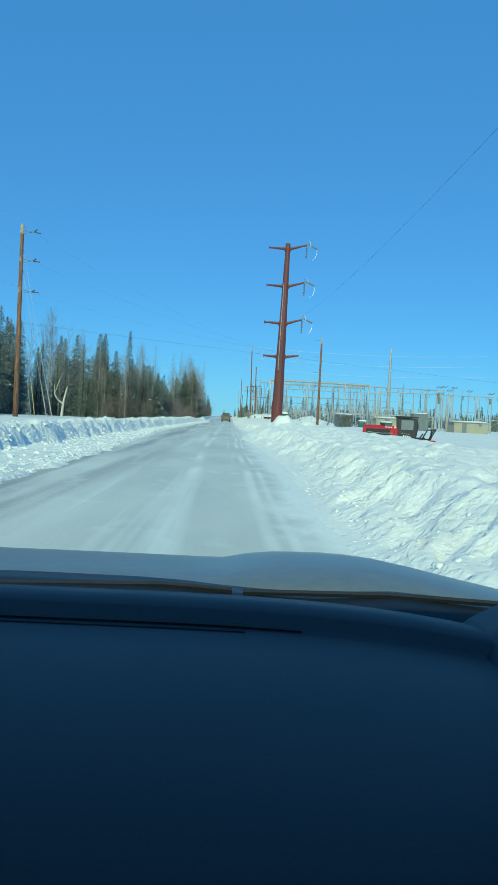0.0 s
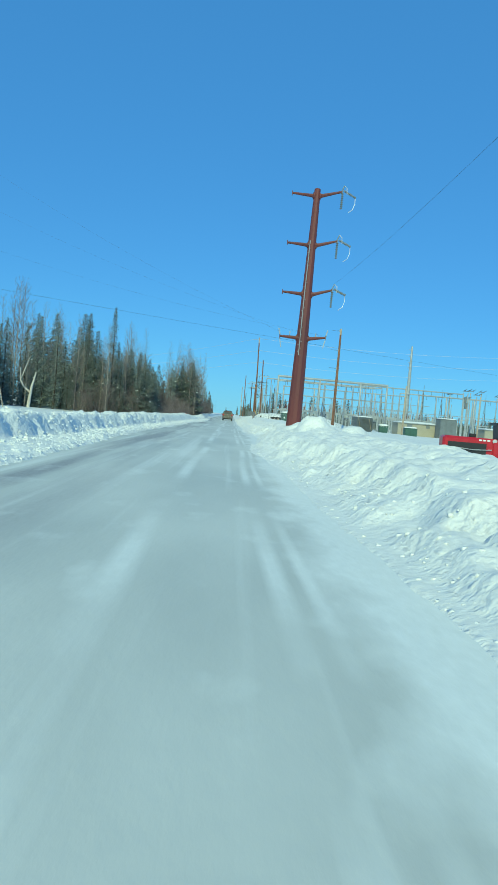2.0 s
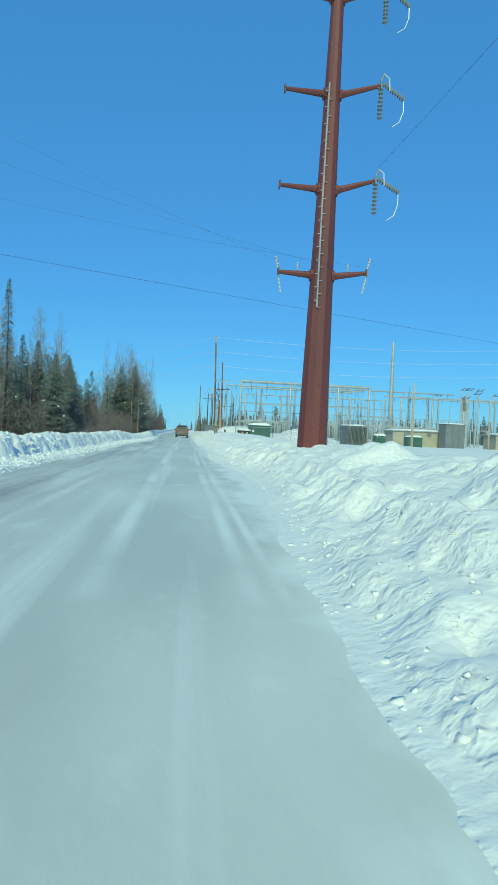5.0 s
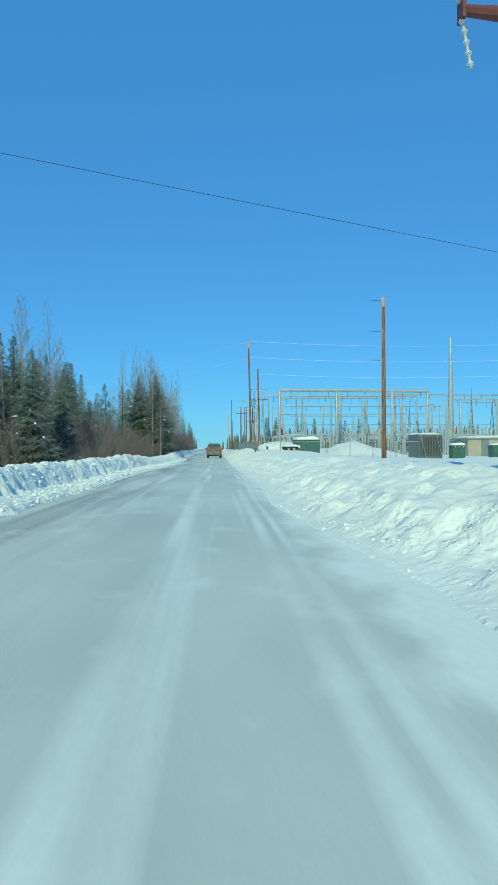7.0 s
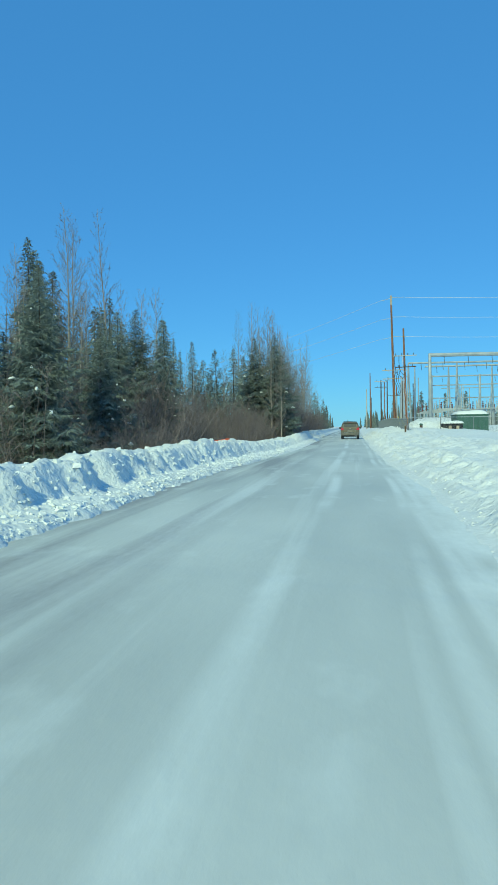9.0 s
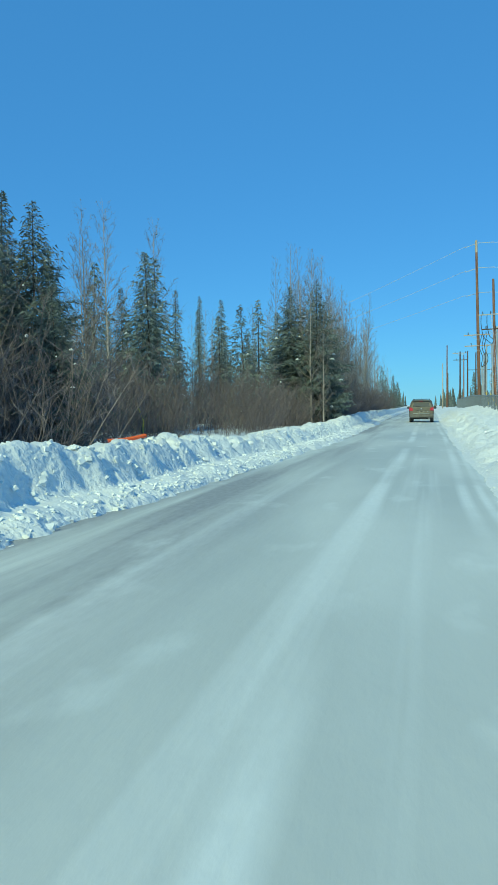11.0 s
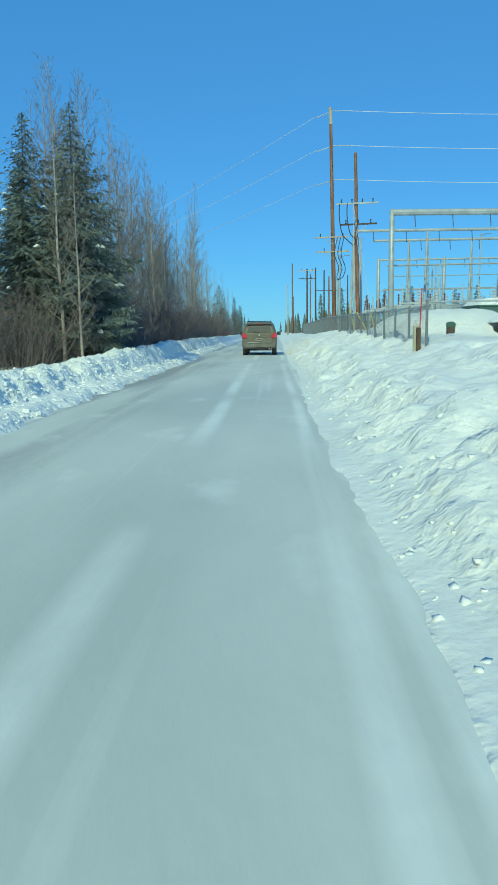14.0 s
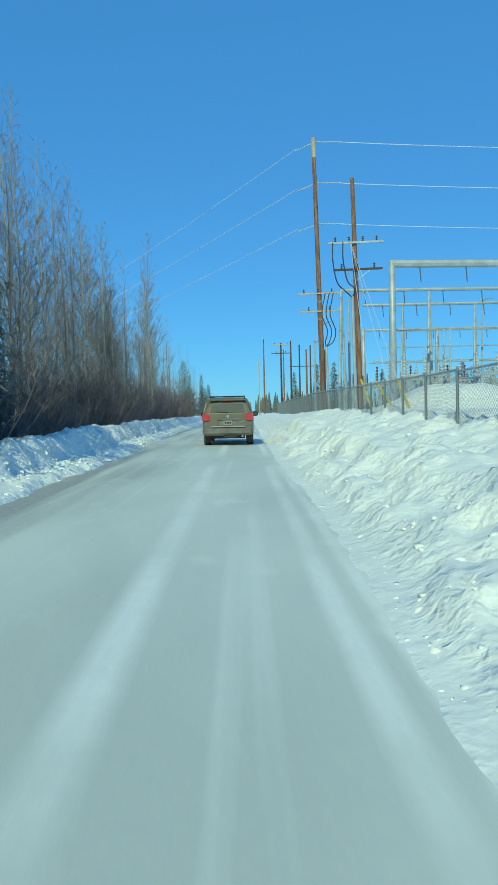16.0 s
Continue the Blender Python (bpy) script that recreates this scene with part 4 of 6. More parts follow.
# tapered galvanized mast
mast = thing("lightning_mast", "slender tapered galvanized steel mast", "mast", m=Matrix.Translation((40.4, 184.9, 0.2)))
part("shaft", Geo().lathe((0, 0, 0), (0, 0, 1), [(-0.5, 0.62), (6, 0.5), (13, 0.36), (20.0, 0.22), (20.4, 0.12)], 10), GALV, mast, smooth=True)
for z in (19.4, 17.8, 16.4, 15.2):
    part("bracket", Geo().rod((-0.2, 0, z), (-0.65, 0, z + 0.25), 0.04, 0.04, 5), GALV, mast)

# the two tall poles at the fence, with crossarms and risers
pa = wood_pole("transmission_pole", "very tall rust-brown wooden pole with pale top and low crossarms", 4.95, 172.8, 0.6, 17.4, 0.185, 0.115, WOOD, lean=(-0.0215, 0))
part("pole_top", Geo().lathe((0, 0, 16.25), (0, 0, 1), [(0, 0.126), (0.6, 0.124), (1.16, 0.122), (1.22, 0.09)], 10), WOOD_PALE, pa, "bleached tip")
crossarm(pa, 7.9, 2.6, WOOD_PALE, pins=3, off=-0.1)
crossarm(pa, 6.8, 2.6, WOOD_PALE, pins=2, off=-0.05)
for z in (17.2, 14.7, 12.2):
    part("insulator", Geo().insulator((0.15, 0, z), (1, 0, -0.03), 1.6, 0.05, 9), PORCELAIN, pa)
    part("insulator", Geo().insulator((-0.15, 0, z - 0.1), (-0.7, 0.75, -0.05), 1.4, 0.05, 9), PORCELAIN, pa)
pb = wood_pole("utility_pole", "rust-brown wooden pole with grey crossarms and black cable risers", 5.72, 163.5, 0.8, 11.75, 0.15, 0.10, WOOD, lean=(-0.022, 0))
crossarm(pb, 8.6, 2.7, GALV, pins=4, off=0.05, braces=False)
crossarm(pb, 7.3, 2.4, WOOD_DARK, pins=3, off=0.1)
part("conduit", Geo().rod((-0.26, -0.12, -0.5), (-0.22, -0.1, 6.0), 0.07, 0.07, 8), GALV, pb, "grey riser conduit")
for k, (x0, z0) in enumerate(((-1.1, 8.6), (-0.6, 8.65))):
    part("cable", Geo().tube(bent([(x0, -0.2, z0), (x0 - 0.02, -0.22, z0 - 0.9), (x0 + 0.15, -0.22, z0 - 1.9), (x0 + 0.5, -0.2, z0 - 2.3), (-0.22, -0.12, 5.95)]), 0.03, 6), WIRE_DARK, pb)
for k, x0 in enumerate((0.35, 0.6, 0.85)):
    part("cable", Geo().tube(bent([(x0, -0.2, 7.9), (x0 - 0.25, -0.22, 6.6), (x0 + 0.05, -0.22, 5.6), (x0 - 0.1, -0.2, 4.9), (0.3, -0.15, 4.6)]), 0.03, 6), WIRE_DARK, pa)
part("conduit", Geo().rod((0.34, -0.1, -0.5), (0.30, -0.1, 4.7), 0.08, 0.08, 8), GALV, pa, "grey riser conduit")

# poles further along the road
pc = wood_pole("utility_pole", "tall brown wooden pole beyond the fence", 3.8, 260.7, 0.4, 14.3, 0.19, 0.11, WOOD)
pd = wood_pole("utility_pole", "dark wooden pole with two crossarms", 5.25, 227.4, 0.4, 10.4, 0.16, 0.11, WOOD_DARK)
crossarm(pd, 10.1, 2.6, WOOD_PALE, pins=3)
crossarm(pd, 8.9, 2.6, WOOD_DARK, pins=2)
for x, y, h, mat in ((6.2, 221, 9.6, WOOD_DARK), (9.9, 233, 10.2, WOOD_DARK), (3.0, 268, 10.5, WOOD_PALE), (5.0, 300, 9.5, WOOD_DARK), (7.6, 214, 7.8, WOOD), (12.4, 236, 10.0, WOOD_DARK),
                     (6.9, 250, 11.0, WOOD), (24.9, 124.0, 7.4, WOOD_PALE), (44.0, 147.0, 8.0, WOOD_PALE)):
    wood_pole("utility_pole", "plain weathered wooden pole in the snow", x, y, zat(x, y) - 0.1, h, 0.15, 0.09, mat)
hb = wood_pole("utility_pole", "dark wooden pole joined to its neighbour by a long crossarm", 8.2, 232, 0.3, 10.6, 0.14, 0.10, WOOD_DARK)
crossarm(hb, 7.4, 5.0, WOOD_DARK, braces=False, off=1.0)

for k, z in enumerate((17.7, 15.2, 12.7)):
    wire("overhead_wire", (6.15, 172.8, z + 0.07), (62, 176, z + 1.2), 0.9, 0.021, WIRE, "bright aluminium overhead wire", "overhead wires")
    wire("overhead_wire", (3.6, 173.6, z), (-60, 290, z - 1.0), 1.2, 0.019, WIRE, "bright aluminium overhead wire", "overhead wires")
    wire("overhead_wire", (-19.8, 76.4, (18.2, 15.4, 12.4)[k]), (3.05 + 1.5 * k, 73.6, 7.55), 0.5, 0.0032, WIRE_DARK, "thin grey overhead wire", "overhead wires")
    wire("overhead_wire", (-19.8, 76.2, (18.2, 15.4, 12.4)[k]), (-21, -40, 18 - 2.8 * k), 1.6, 0.009, WIRE, "thin grey overhead wire", "overhead wires")
    if k == 2:
        wire("overhead_wire", (6.5, 73.6, 11.2), (7.0, -20.0, 11.0), 1.8, 0.004, WIRE_DARK, "thin grey overhead wire", "overhead wires")
wire("overhead_wire", (-20.9, 76.4, 9.42), (46, 105, 7.4), 0.1, 0.008, WIRE_DARK, "thin dark service wire across the road", "overhead wires")


# ---- switchyard ----
def gantry(x0, y0, dx, dy, tops, top, base, beam_r, kind, ends=(0.0, 0.0)):
    """A beam on columns; tops: distances along it at which a column stands. kind: 'tube' or 'frame'."""
    th = thing("switchyard_gantry", "galvanized steel gantry with a long beam and hanging insulators", "gantry", "gantries of the switchyard", Matrix.Translation((x0, y0, base)))
    d = Vector((dx, dy, 0)).normalized()
    h = top - base
    for s in tops:
        p = d * s
        if kind == "tube":
            g = Geo().lathe(p - Vector((0, 0, 1.0)), (0, 0, 1), [(0, 0.24), (1 + h * 0.5, 0.22), (1 + h + 0.12, 0.19), (1 + h + 0.18, 0.10)], 12)
            part("column", g, GALV, th, smooth=True)
        else:
            side = Vector((-d.y, d.x, 0)) * 0.65 + d * 0.42
            for sg in (-1, 1):
                part("leg", Geo().rod(p + side * sg - Vector((0, 0, 0.8)), p + Vector((0, 0, h)), 0.125, 0.085, 8), GALV, th)
            for q in (0.25, 0.5, 0.72):
                part("tie", Geo().rod(p + side * (1 - q) - d * 0 + Vector((0, 0, h * q)), p - side * (1 - q) + Vector((0, 0, h * q)), 0.035, 0.035, 6), GALV, th)
    a, b = d * (tops[0] - ends[0]), d * (tops[-1] + ends[1])
    ln = (b - a).length
    beam = part("beam", Geo().rod(a + Vector((0, 0, h - 0.06)), b + Vector((0, 0, h - 0.06)), beam_r, beam_r, 8), GALV, th)
    n = int(ln / 2.9)
    for i in range(n):
        q = a.lerp(b, (i + 0.6) / n) + Vector((0, 0, h - 0.06 - beam_r))
        part("insulator", Geo().insulator(q, (0.05, -0.12, -1), 0.95, 0.055, 7), PORC_DARK, beam)
    return th


gantry(9.42, 173.2, 1, 0.08, [0, 9.1, 18.1, 24.0], 10.4, 0.9, 0.25, "tube")
gantry(7.3, 181.0, 1, 0.04, [0, 6.6, 13.2, 19.8, 26.4], 10.1, 0.8, 0.13, "frame")
gantry(10.2, 190.0, 1, 0.0, [3.7, 10.0, 16.5, 23.0], 10.3, 0.7, 0.13, "frame", (3.5, 0.6))
gantry(30.5, 184.5, 1, 0.05, [0, 6.5, 13.5, 20.0], 10.6, 0.5, 0.13, "frame", (2, 3))
gantry(36.0, 174.0, 1, 0.0, [0, 8, 16, 24], 9.0, 0.4, 0.12, "frame", (0, 3))
gantry(13.0, 205.0, 1, 0.0, [0, 8, 16, 24, 32], 9.8, 0.4, 0.12, "tube")
gantry(46.0, 196.0, 1, 0.0, [0, 7, 14, 21, 28], 10.0, 0.4, 0.12, "tube")

bus_rows = [(176.5, 6.6, 10, 34), (178.0, 6.7, 10, 34), (179.4, 6.8, 10, 34), (194.0, 5.6, 12, 44), (196.0, 5.6, 12, 44), (200.0, 7.4, 14, 50), (172.0, 4.2, 30, 58), (176.0, 5.0, 34, 62)]
for y, z, xa, xb in bus_rows:
    th = thing("busbar", "pale aluminium tube busbar on slim steel supports", "busbar", "busbars of the switchyard", Matrix.Translation((xa, y, 0.5)))
    part("tube", Geo().rod((0, 0, z - 0.5), (xb - xa, 0, z - 0.4), 0.055, 0.055, 6), GALV, th)
    n = max(3, int((xb - xa) / 7.5))
    for i in range(n):
        x = (i + 0.5) * (xb - xa) / n
        part("support", Geo().rod((x, 0, -0.5), (x, 0, z - 1.7), 0.09, 0.08, 8), GALV, th)
        part("insulator", Geo().insulator((x, 0, z - 1.7), (0, 0, 1), 1.2, 0.085, 7), PORCELAIN, th)


def switch_stand(brown):
    th = thing("disconnect_switch", "steel switch stand carrying three upright insulators", "switchgear", "switch stands of the switchyard")
    for x in (-1.1, 1.1):
        part("column", Geo().box((x, 0, 1.3), (0.16, 0.16, 3.2)), GALV, th)
        part("base_plate", Geo().box((x, 0, -0.2), (0.4, 0.4, 0.08)), GALV, th)
    part("beam", Geo().box((0, 0, 2.95), (3.4, 0.2, 0.16)), GALV, th)
    part("brace", Geo().rod((-1.1, 0, 1.2), (1.1, 0, 2.6), 0.03, 0.03, 5), GALV, th)
    for x in (-1.4, 0, 1.4):
        ins = part("insulator", Geo().insulator((x, 0, 3.03), (0, 0, 1), 1.25, 0.12, 5), PORC_RED if brown else PORCELAIN, th)
        part("contact", Geo().rod((x, -0.5, 4.32), (x, 0.6, 4.5), 0.03, 0.03, 5), WIRE, ins)
    return th


def lattice_spire(x, y, top):
    """A slender three-legged mast that runs to a point."""
    th = thing("lattice_mast", "slender dark steel lattice mast tapering to a point", "mast", "lattice masts of the switchyard", Matrix.Translation((x, y, 0.3)))
    h = top - 0.3
    feet = [Vector((0.75 * math.cos(a), 0.75 * math.sin(a), -0.4)) for a in (0.5, 2.6, 4.7)]
    tip = Vector((0, 0, h * 0.86))
    for p in feet:
        part("leg", Geo().rod(p, tip, 0.06, 0.05, 5), STEEL_GREY, th)
    for k in range(7):
        q, q2 = 0.08 + 0.12 * k, 0.20 + 0.12 * k
        part("lacing", Geo().rod(feet[k % 3].lerp(tip, q), feet[(k + 1) % 3].lerp(tip, q2), 0.03, 0.03, 4).rod(feet[(k + 1) % 3].lerp(tip, q), feet[(k + 2) % 3].lerp(tip, q2), 0.03, 0.03, 4), STEEL_GREY, th)
    part("spike", Geo().rod(tip - Vector((0, 0, 0.3)), (0, 0, h), 0.05, 0.02, 6), STEEL_GREY, th)
    return th


for x, y, top in ((44.1, 185.0, 11.8), (50.6, 192.0, 11.6), (28.5, 200.0, 10.6), (38.7, 205.0, 11.0), (66.0, 205.0, 12.0)):
    lattice_spire(x, y, top)


def switch_post(x, y, top, twin):
    """A tall post with dark insulators that slant up from its head."""
    th = thing("switch_post", "tall steel post with dark insulators slanting from its head", "switchgear", "switch posts of the switchyard", Matrix.Translation((x, y, 0.3)))
    h = top - 0.3
    for dx in ((-0.45, 0.45) if twin else (0.0,)):
        part("column", Geo().lathe((dx, 0, -0.5), (0, 0, 1), [(0, 0.14), (h - 0.1, 0.11), (h, 0.07)], 8), GALV, th)
    if twin:
        part("mechanism", Geo().box((0, 0, h * 0.8), (0.5, 0.35, 1.3), 0, 0.05), STEEL_GREY, th)
    part("crossarm", Geo().rod((-0.7, 0, h - 0.15), (0.7, 0, h - 0.15), 0.06, 0.06, 6), STEEL_GREY, th)
    for dx, s in ((-0.6, -1), (0.6, 1)):
        part("insulator", Geo().insulator((dx - 0.2 * s, 0, h - 0.05), (0.85, -0.3 * s, 0.40), 0.75, 0.09, 5), PORC_DARK, th)
    return th


for x, y, top, twin in ((47.3, 165.0, 10.2, True), (49.3, 168.0, 10.5, False), (53.0, 172.0, 10.7, False), (47.5, 165.0, 8.8, True), (49.6, 165.0, 9.6, False), (58.0, 176.0, 10.2, False), (64.5, 179.0, 10.0, True), (50.5, 186.0, 10.4, False)):
    switch_post(x, y, top, twin)

yard = random.Random(9)
stands = [switch_stand(True), switch_stand(False)]
for j, y in enumerate((177.2, 183.6, 187.4, 193.0, 198.5, 203.0, 209.0)):
    for i in range(9):
        x = 12.5 + i * 4.6 + yard.uniform(-0.5, 0.5)
        copy_thing(stands[yard.random() < 0.6], Matrix.Translation((x, y, 0.55)) @ Matrix.Rotation(yard.uniform(-0.05, 0.05), 4, "Z"))
for i in range(8):
    copy_thing(stands[i % 2], Matrix.Translation((46 + i * 4.2, 168 + 3 * (i % 3), 0.4)))
for s in stands:
    remove(s)


def breaker():
    th = thing("circuit_breaker", "grey tank circuit breaker with slanting bushings", "switchgear", "circuit breakers of the switchyard")
    part("cabinet", Geo().box((0, 0, 1.0), (1.5, 0.9, 1.8)), STEEL_GREY, th)
    for x in (-0.55, 0, 0.55):
        part("tank", Geo().lathe((x, -0.7, 2.2), (0, 1, 0), [(0, 0.1), (0.03, 0.24), (1.37, 0.24), (1.4, 0.1)], 10), GALV, th)
        for sg in (-1, 1):
            part("bushing", Geo().insulator((x, sg * 0.45, 2.4), (x * 0.25, sg * 0.5, 1), 1.5, 0.11, 9), PORCELAIN, th)
    return th


br = breaker()
for x, y in ((15, 186), (21, 185.5), (27, 186), (33, 186.5), (16, 200.5), (24, 200.5), (39, 180), (45, 178)):
    copy_thing(br, Matrix.Translation((x, y, 0.45)))
remove(br)

for x, y, h, r in ((8.6, 186, 10.2, 0.13), (9.6, 199, 9.5, 0.12), (11.2, 210, 10, 0.12), (27.0, 160, 7.8, 0.1), (29.5, 163, 7.6, 0.1), (31.0, 158, 6.6, 0.09), (36.5, 166, 8.0, 0.1), (43.0, 160, 7.0, 0.1),
                   (6.9, 190, 9.0, 0.12), (7.6, 204, 8.8, 0.12), (33.5, 205, 11.8, 0.12), (50, 170, 8.2, 0.1), (22.5, 195, 11.5, 0.10), (30.4, 212, 11.4, 0.12)):
    th = thing("steel_post", "slim galvanized steel post in the switchyard", "post", "steel posts of the switchyard", Matrix.Translation((x, y, 0.3)))
    part("shaft", Geo().lathe((0, 0, -0.5), (0, 0, 1), [(0, r), (h * 0.6, r * 0.8), (h, r * 0.6)], 8), GALV, th)
    part("cap", Geo().lathe((0, 0, h - 0.5), (0, 0, 1), [(-0.05, r), (0.06, r), (0.1, r * 0.4)], 8), GALV, th)
    if yard.random() < 0.5:
        part("light_arm", Geo().tube([(0, 0, h - 0.7), (0.5, -0.3, h - 0.45), (0.95, -0.5, h - 0.5)], 0.03, 5), STEEL_GREY, th)


def snow_cap(w, d, h, seed=0):
    """A rounded pillow of snow for a roof w by d."""
    g = Geo()
    n, m = 12, 10
    for j in range(m + 1):
        for i in range(n + 1):
            u, v = i / n * 2 - 1, j / m * 2 - 1
            e = max(0.0, (1 - abs(u) ** 5) * (1 - abs(v) ** 5))
            g.v.append((u * w / 2, v * d / 2, h * e ** 0.5 * (0.85 + 0.15 * math.sin(3 * u + seed) * math.cos(2 * v))))
    for j in range(m):
        for i in range(n):
            a = j * (n + 1) + i
            g.f.append((a, a + 1, a + n + 2, a + n + 1))
    k = len(g.v)
    g.v += [(-w / 2, -d / 2, 0), (w / 2, -d / 2, 0), (w / 2, d / 2, 0), (-w / 2, d / 2, 0)]
    g.f.append((k + 3, k + 2, k + 1, k))
    return g


def cabinet(name, label, x, y, turn, w, d, h, z, mat, ribs, cap=0.25, category="cabinet"):
    th = thing(name, label, category, m=Matrix.Translation((x, y, z)) @ Matrix.Rotation(turn, 4, "Z"))
    part("body", Geo().box((0, 0, h / 2 - 0.3), (w, d, h + 0.6), 0, 0.03), mat, th)
    part("lid", Geo().box((0, 0, h + 0.03), (w + 0.1, d + 0.1, 0.07)), mat, th)
    for i in range(ribs):
        xx = -w / 2 + (i + 0.5) * w / ribs
        part("door_panel", Geo().box((xx, -d / 2 - 0.02, h / 2), (w / ribs * 0.86, 0.04, h * 0.84)), mat, th)
    if cap:
        part("snow", snow_cap(w + 0.1, d + 0.1, cap), SNOW_CLOD, th, "pillow of snow on the lid", smooth=True, at=Matrix.Translation((0, 0, h + 0.06)))
    return th


gb = cabinet("transformer_box", "green pad-mounted transformer box capped with snow", 10.4, 148.5, 0.12, 2.9, 2.0, 1.75, 0.5, GREEN_BOX, 3, 0.42, "transformer")
part("warning_label", Geo().box((-1.1, -1.05, 1.0), (0.22, 0.012, 0.3)), SNOW_CLOD, gb, "white label")
g2 = cabinet("transformer_box", "small green equipment box capped with snow", 25.0, 137.5, 0.0, 1.4, 1.1, 0.95, 0.55, GREEN_BOX, 2, 0.3, "transformer")
for k in range(3):
    part("bolt", Geo().box((-0.45 + k * 0.45, -0.70, 0.85), (0.1, 0.03, 0.1)), SNOW_CLOD, g2)
cabinet("transformer_box", "low green equipment box capped with snow", 29.4, 137.0, 0.0, 2.0, 1.4, 1.0, 0.5, GREEN_BOX, 2, 0.25, "transformer")
cabinet("equipment_box", "grey metal control cabinet", 38.0, 146.0, 0.1, 3.0, 2.2, 3.2, 0.4, STEEL_GREY, 3, 0.2)

tf = thing("power_transformer", "large grey finned power transformer with snow on top", "transformer", m=Matrix.Translation((21.3, 136.6, 0.45)) @ Matrix.Rotation(0.25, 4, "Z") @ Matrix.Scale(0.82, 4))
part("tank", Geo().box((0, 0, 1.2), (3.3, 2.6, 3.0), 0, 0.04), TANK, tf)
for i in range(14):
    part("fin", Geo().box((-1.5 + i * 0.231, -1.42, 1.3), (0.07, 0.25, 2.3), 0, 0.02), TANK, tf)
for i in range(9):
    part("fin", Geo().box((1.76, -1.0 + i * 0.25, 1.3), (0.25, 0.07, 2.3), 0, 0.02), TANK, tf)
part("snow", snow_cap(3.3, 2.6, 0.25), SNOW_CLOD, tf, "snow on the tank", smooth=True, at=Matrix.Translation((0, 0, 2.71)))
for x in (-0.8, 0.0, 0.9):
    part("bushing", Geo().insulator((x, 0.2, 2.7), (x * 0.1, 0, 1), 0.95, 0.1, 6), PORC_DARK, tf)
for x0, y0 in ((-0.7, -1.6), (1.5, -1.7)):
    lad = part("brace_post", Geo().rod((x0, y0, -0.4), (x0 - 0.9, y0 + 0.1, 2.9), 0.035, 0.035, 6), WOOD_PALE, tf, "slanting pale timber post")

bh = thing("control_building", "long low beige building with a snowy flat roof", "building", m=Matrix.Translation((33.5, 150, 0.3)))
part("wall", Geo().box((0, 0, 0.85), (7.2, 4.5, 2.5), 0, 0.03), BEIGE, bh)
part("roof", Geo().box((0, 0, 2.16), (7.6, 4.9, 0.14)), GALV, bh)
part("snow", snow_cap(7.5, 4.8, 0.3), SNOW_CLOD, bh, "snow on the roof", smooth=True, at=Matrix.Translation((0, 0, 2.23)))
part("door", Geo().box((-1.5, -2.27, 1.0), (0.95, 0.06, 2.0)), STEEL_GREY, bh)
part("vent", Geo().box((1.8, -2.27, 1.7), (0.7, 0.06, 0.45)), STEEL_GREY, bh)
b2 = copy_thing(bh, Matrix.Translation((50.0, 152, 0.3)))

# snow-covered trailer by the fence, on timber blocks
tr_ob = thing("utility_trailer", "dark upturned trailer half buried under a pillow of snow", "trailer", m=Matrix.Translation((7.2, 136.5, zat(7.2, 136.5))) @ Matrix.Rotation(0.2, 4, "Z") @ Matrix.Scale(0.66, 4))
part("body", Geo().lathe((-1.3, 0, 0.22), (1, 0, 0), [(0, 0.05), (0.1, 0.34), (0.6, 0.48), (2.0, 0.48), (2.5, 0.34), (2.6, 0.05)], 12), BLACK, tr_ob)
part("snow", snow_cap(2.7, 1.2, 0.35), SNOW_CLOD, tr_ob, "pillow of snow", smooth=True, at=Matrix.Translation((0, 0, 0.55)))
for x in (-0.4, 0.5):
    part("timber_block", Geo().box((x, -0.5, 0.08), (0.3, 0.25, 0.42)), WOOD_PALE, tr_ob)

# ---- chain-link fence ----
fence = thing("chain_link_fence", "grey chain-link fence half buried in snow", "fence", m=Matrix.Translation((0, 0, 0)))
bay = Geo()
L, HH, P = 2.25, 1.5, 0.075
n = int((L + HH) / P)
for i in range(n):
    for sg in (0, 1):
        s0 = i * P - HH
        a, b = max(0.0, s0), min(L, s0 + HH)
        if b - a < 0.04:
            continue
        z0, z1 = a - s0, b - s0
        if sg:
            z0, z1 = HH - z0, HH - z1
        bay.rod((0.006 * sg, a, z0), (0.006 * sg, b, z1), 0.0017, 0.0017, 3, False)
bay_mesh = bay.mesh("mesh_panel", STEEL_GREY)
post_mesh = Geo().lathe((0, 0, -0.6), (0, 0, 1), [(0, 0.03), (2.12, 0.03), (2.16, 0.015)], 8).mesh("post", STEEL_GREY)


def fence_x(y):
    return 3.6 + 0.012 * (y - 132)


def fence_run(x, y, turn, zb, length=2.25):
    po = new("post", post_mesh)
    po.parent, po.matrix_basis = fence, Matrix.Translation((x, y, zb))
    pa_ = new("mesh_panel", bay_mesh)
    pa_.parent, pa_.matrix_basis = fence, Matrix.Translation((x, y, zb)) @ Matrix.Rotation(turn, 4, "Z")
    e = Vector((x, y, zb + 1.5)) + Matrix.Rotation(turn, 3, "Z") @ Vector((0, length, 0))
    part("rail", Geo().rod((x, y, zb + 1.5), e, 0.022, 0.022, 6), GALV, fence)


for i in range(44):
    y = 132.2 + 2.25 * i
    fence_run(fence_x(y), y, -0.012, 0.33 + 0.45 * min(1, i / 16))
for i in range(7):
    fence_run(3.6 + 2.25 * i, 132.2, -math.pi / 2, 0.42)

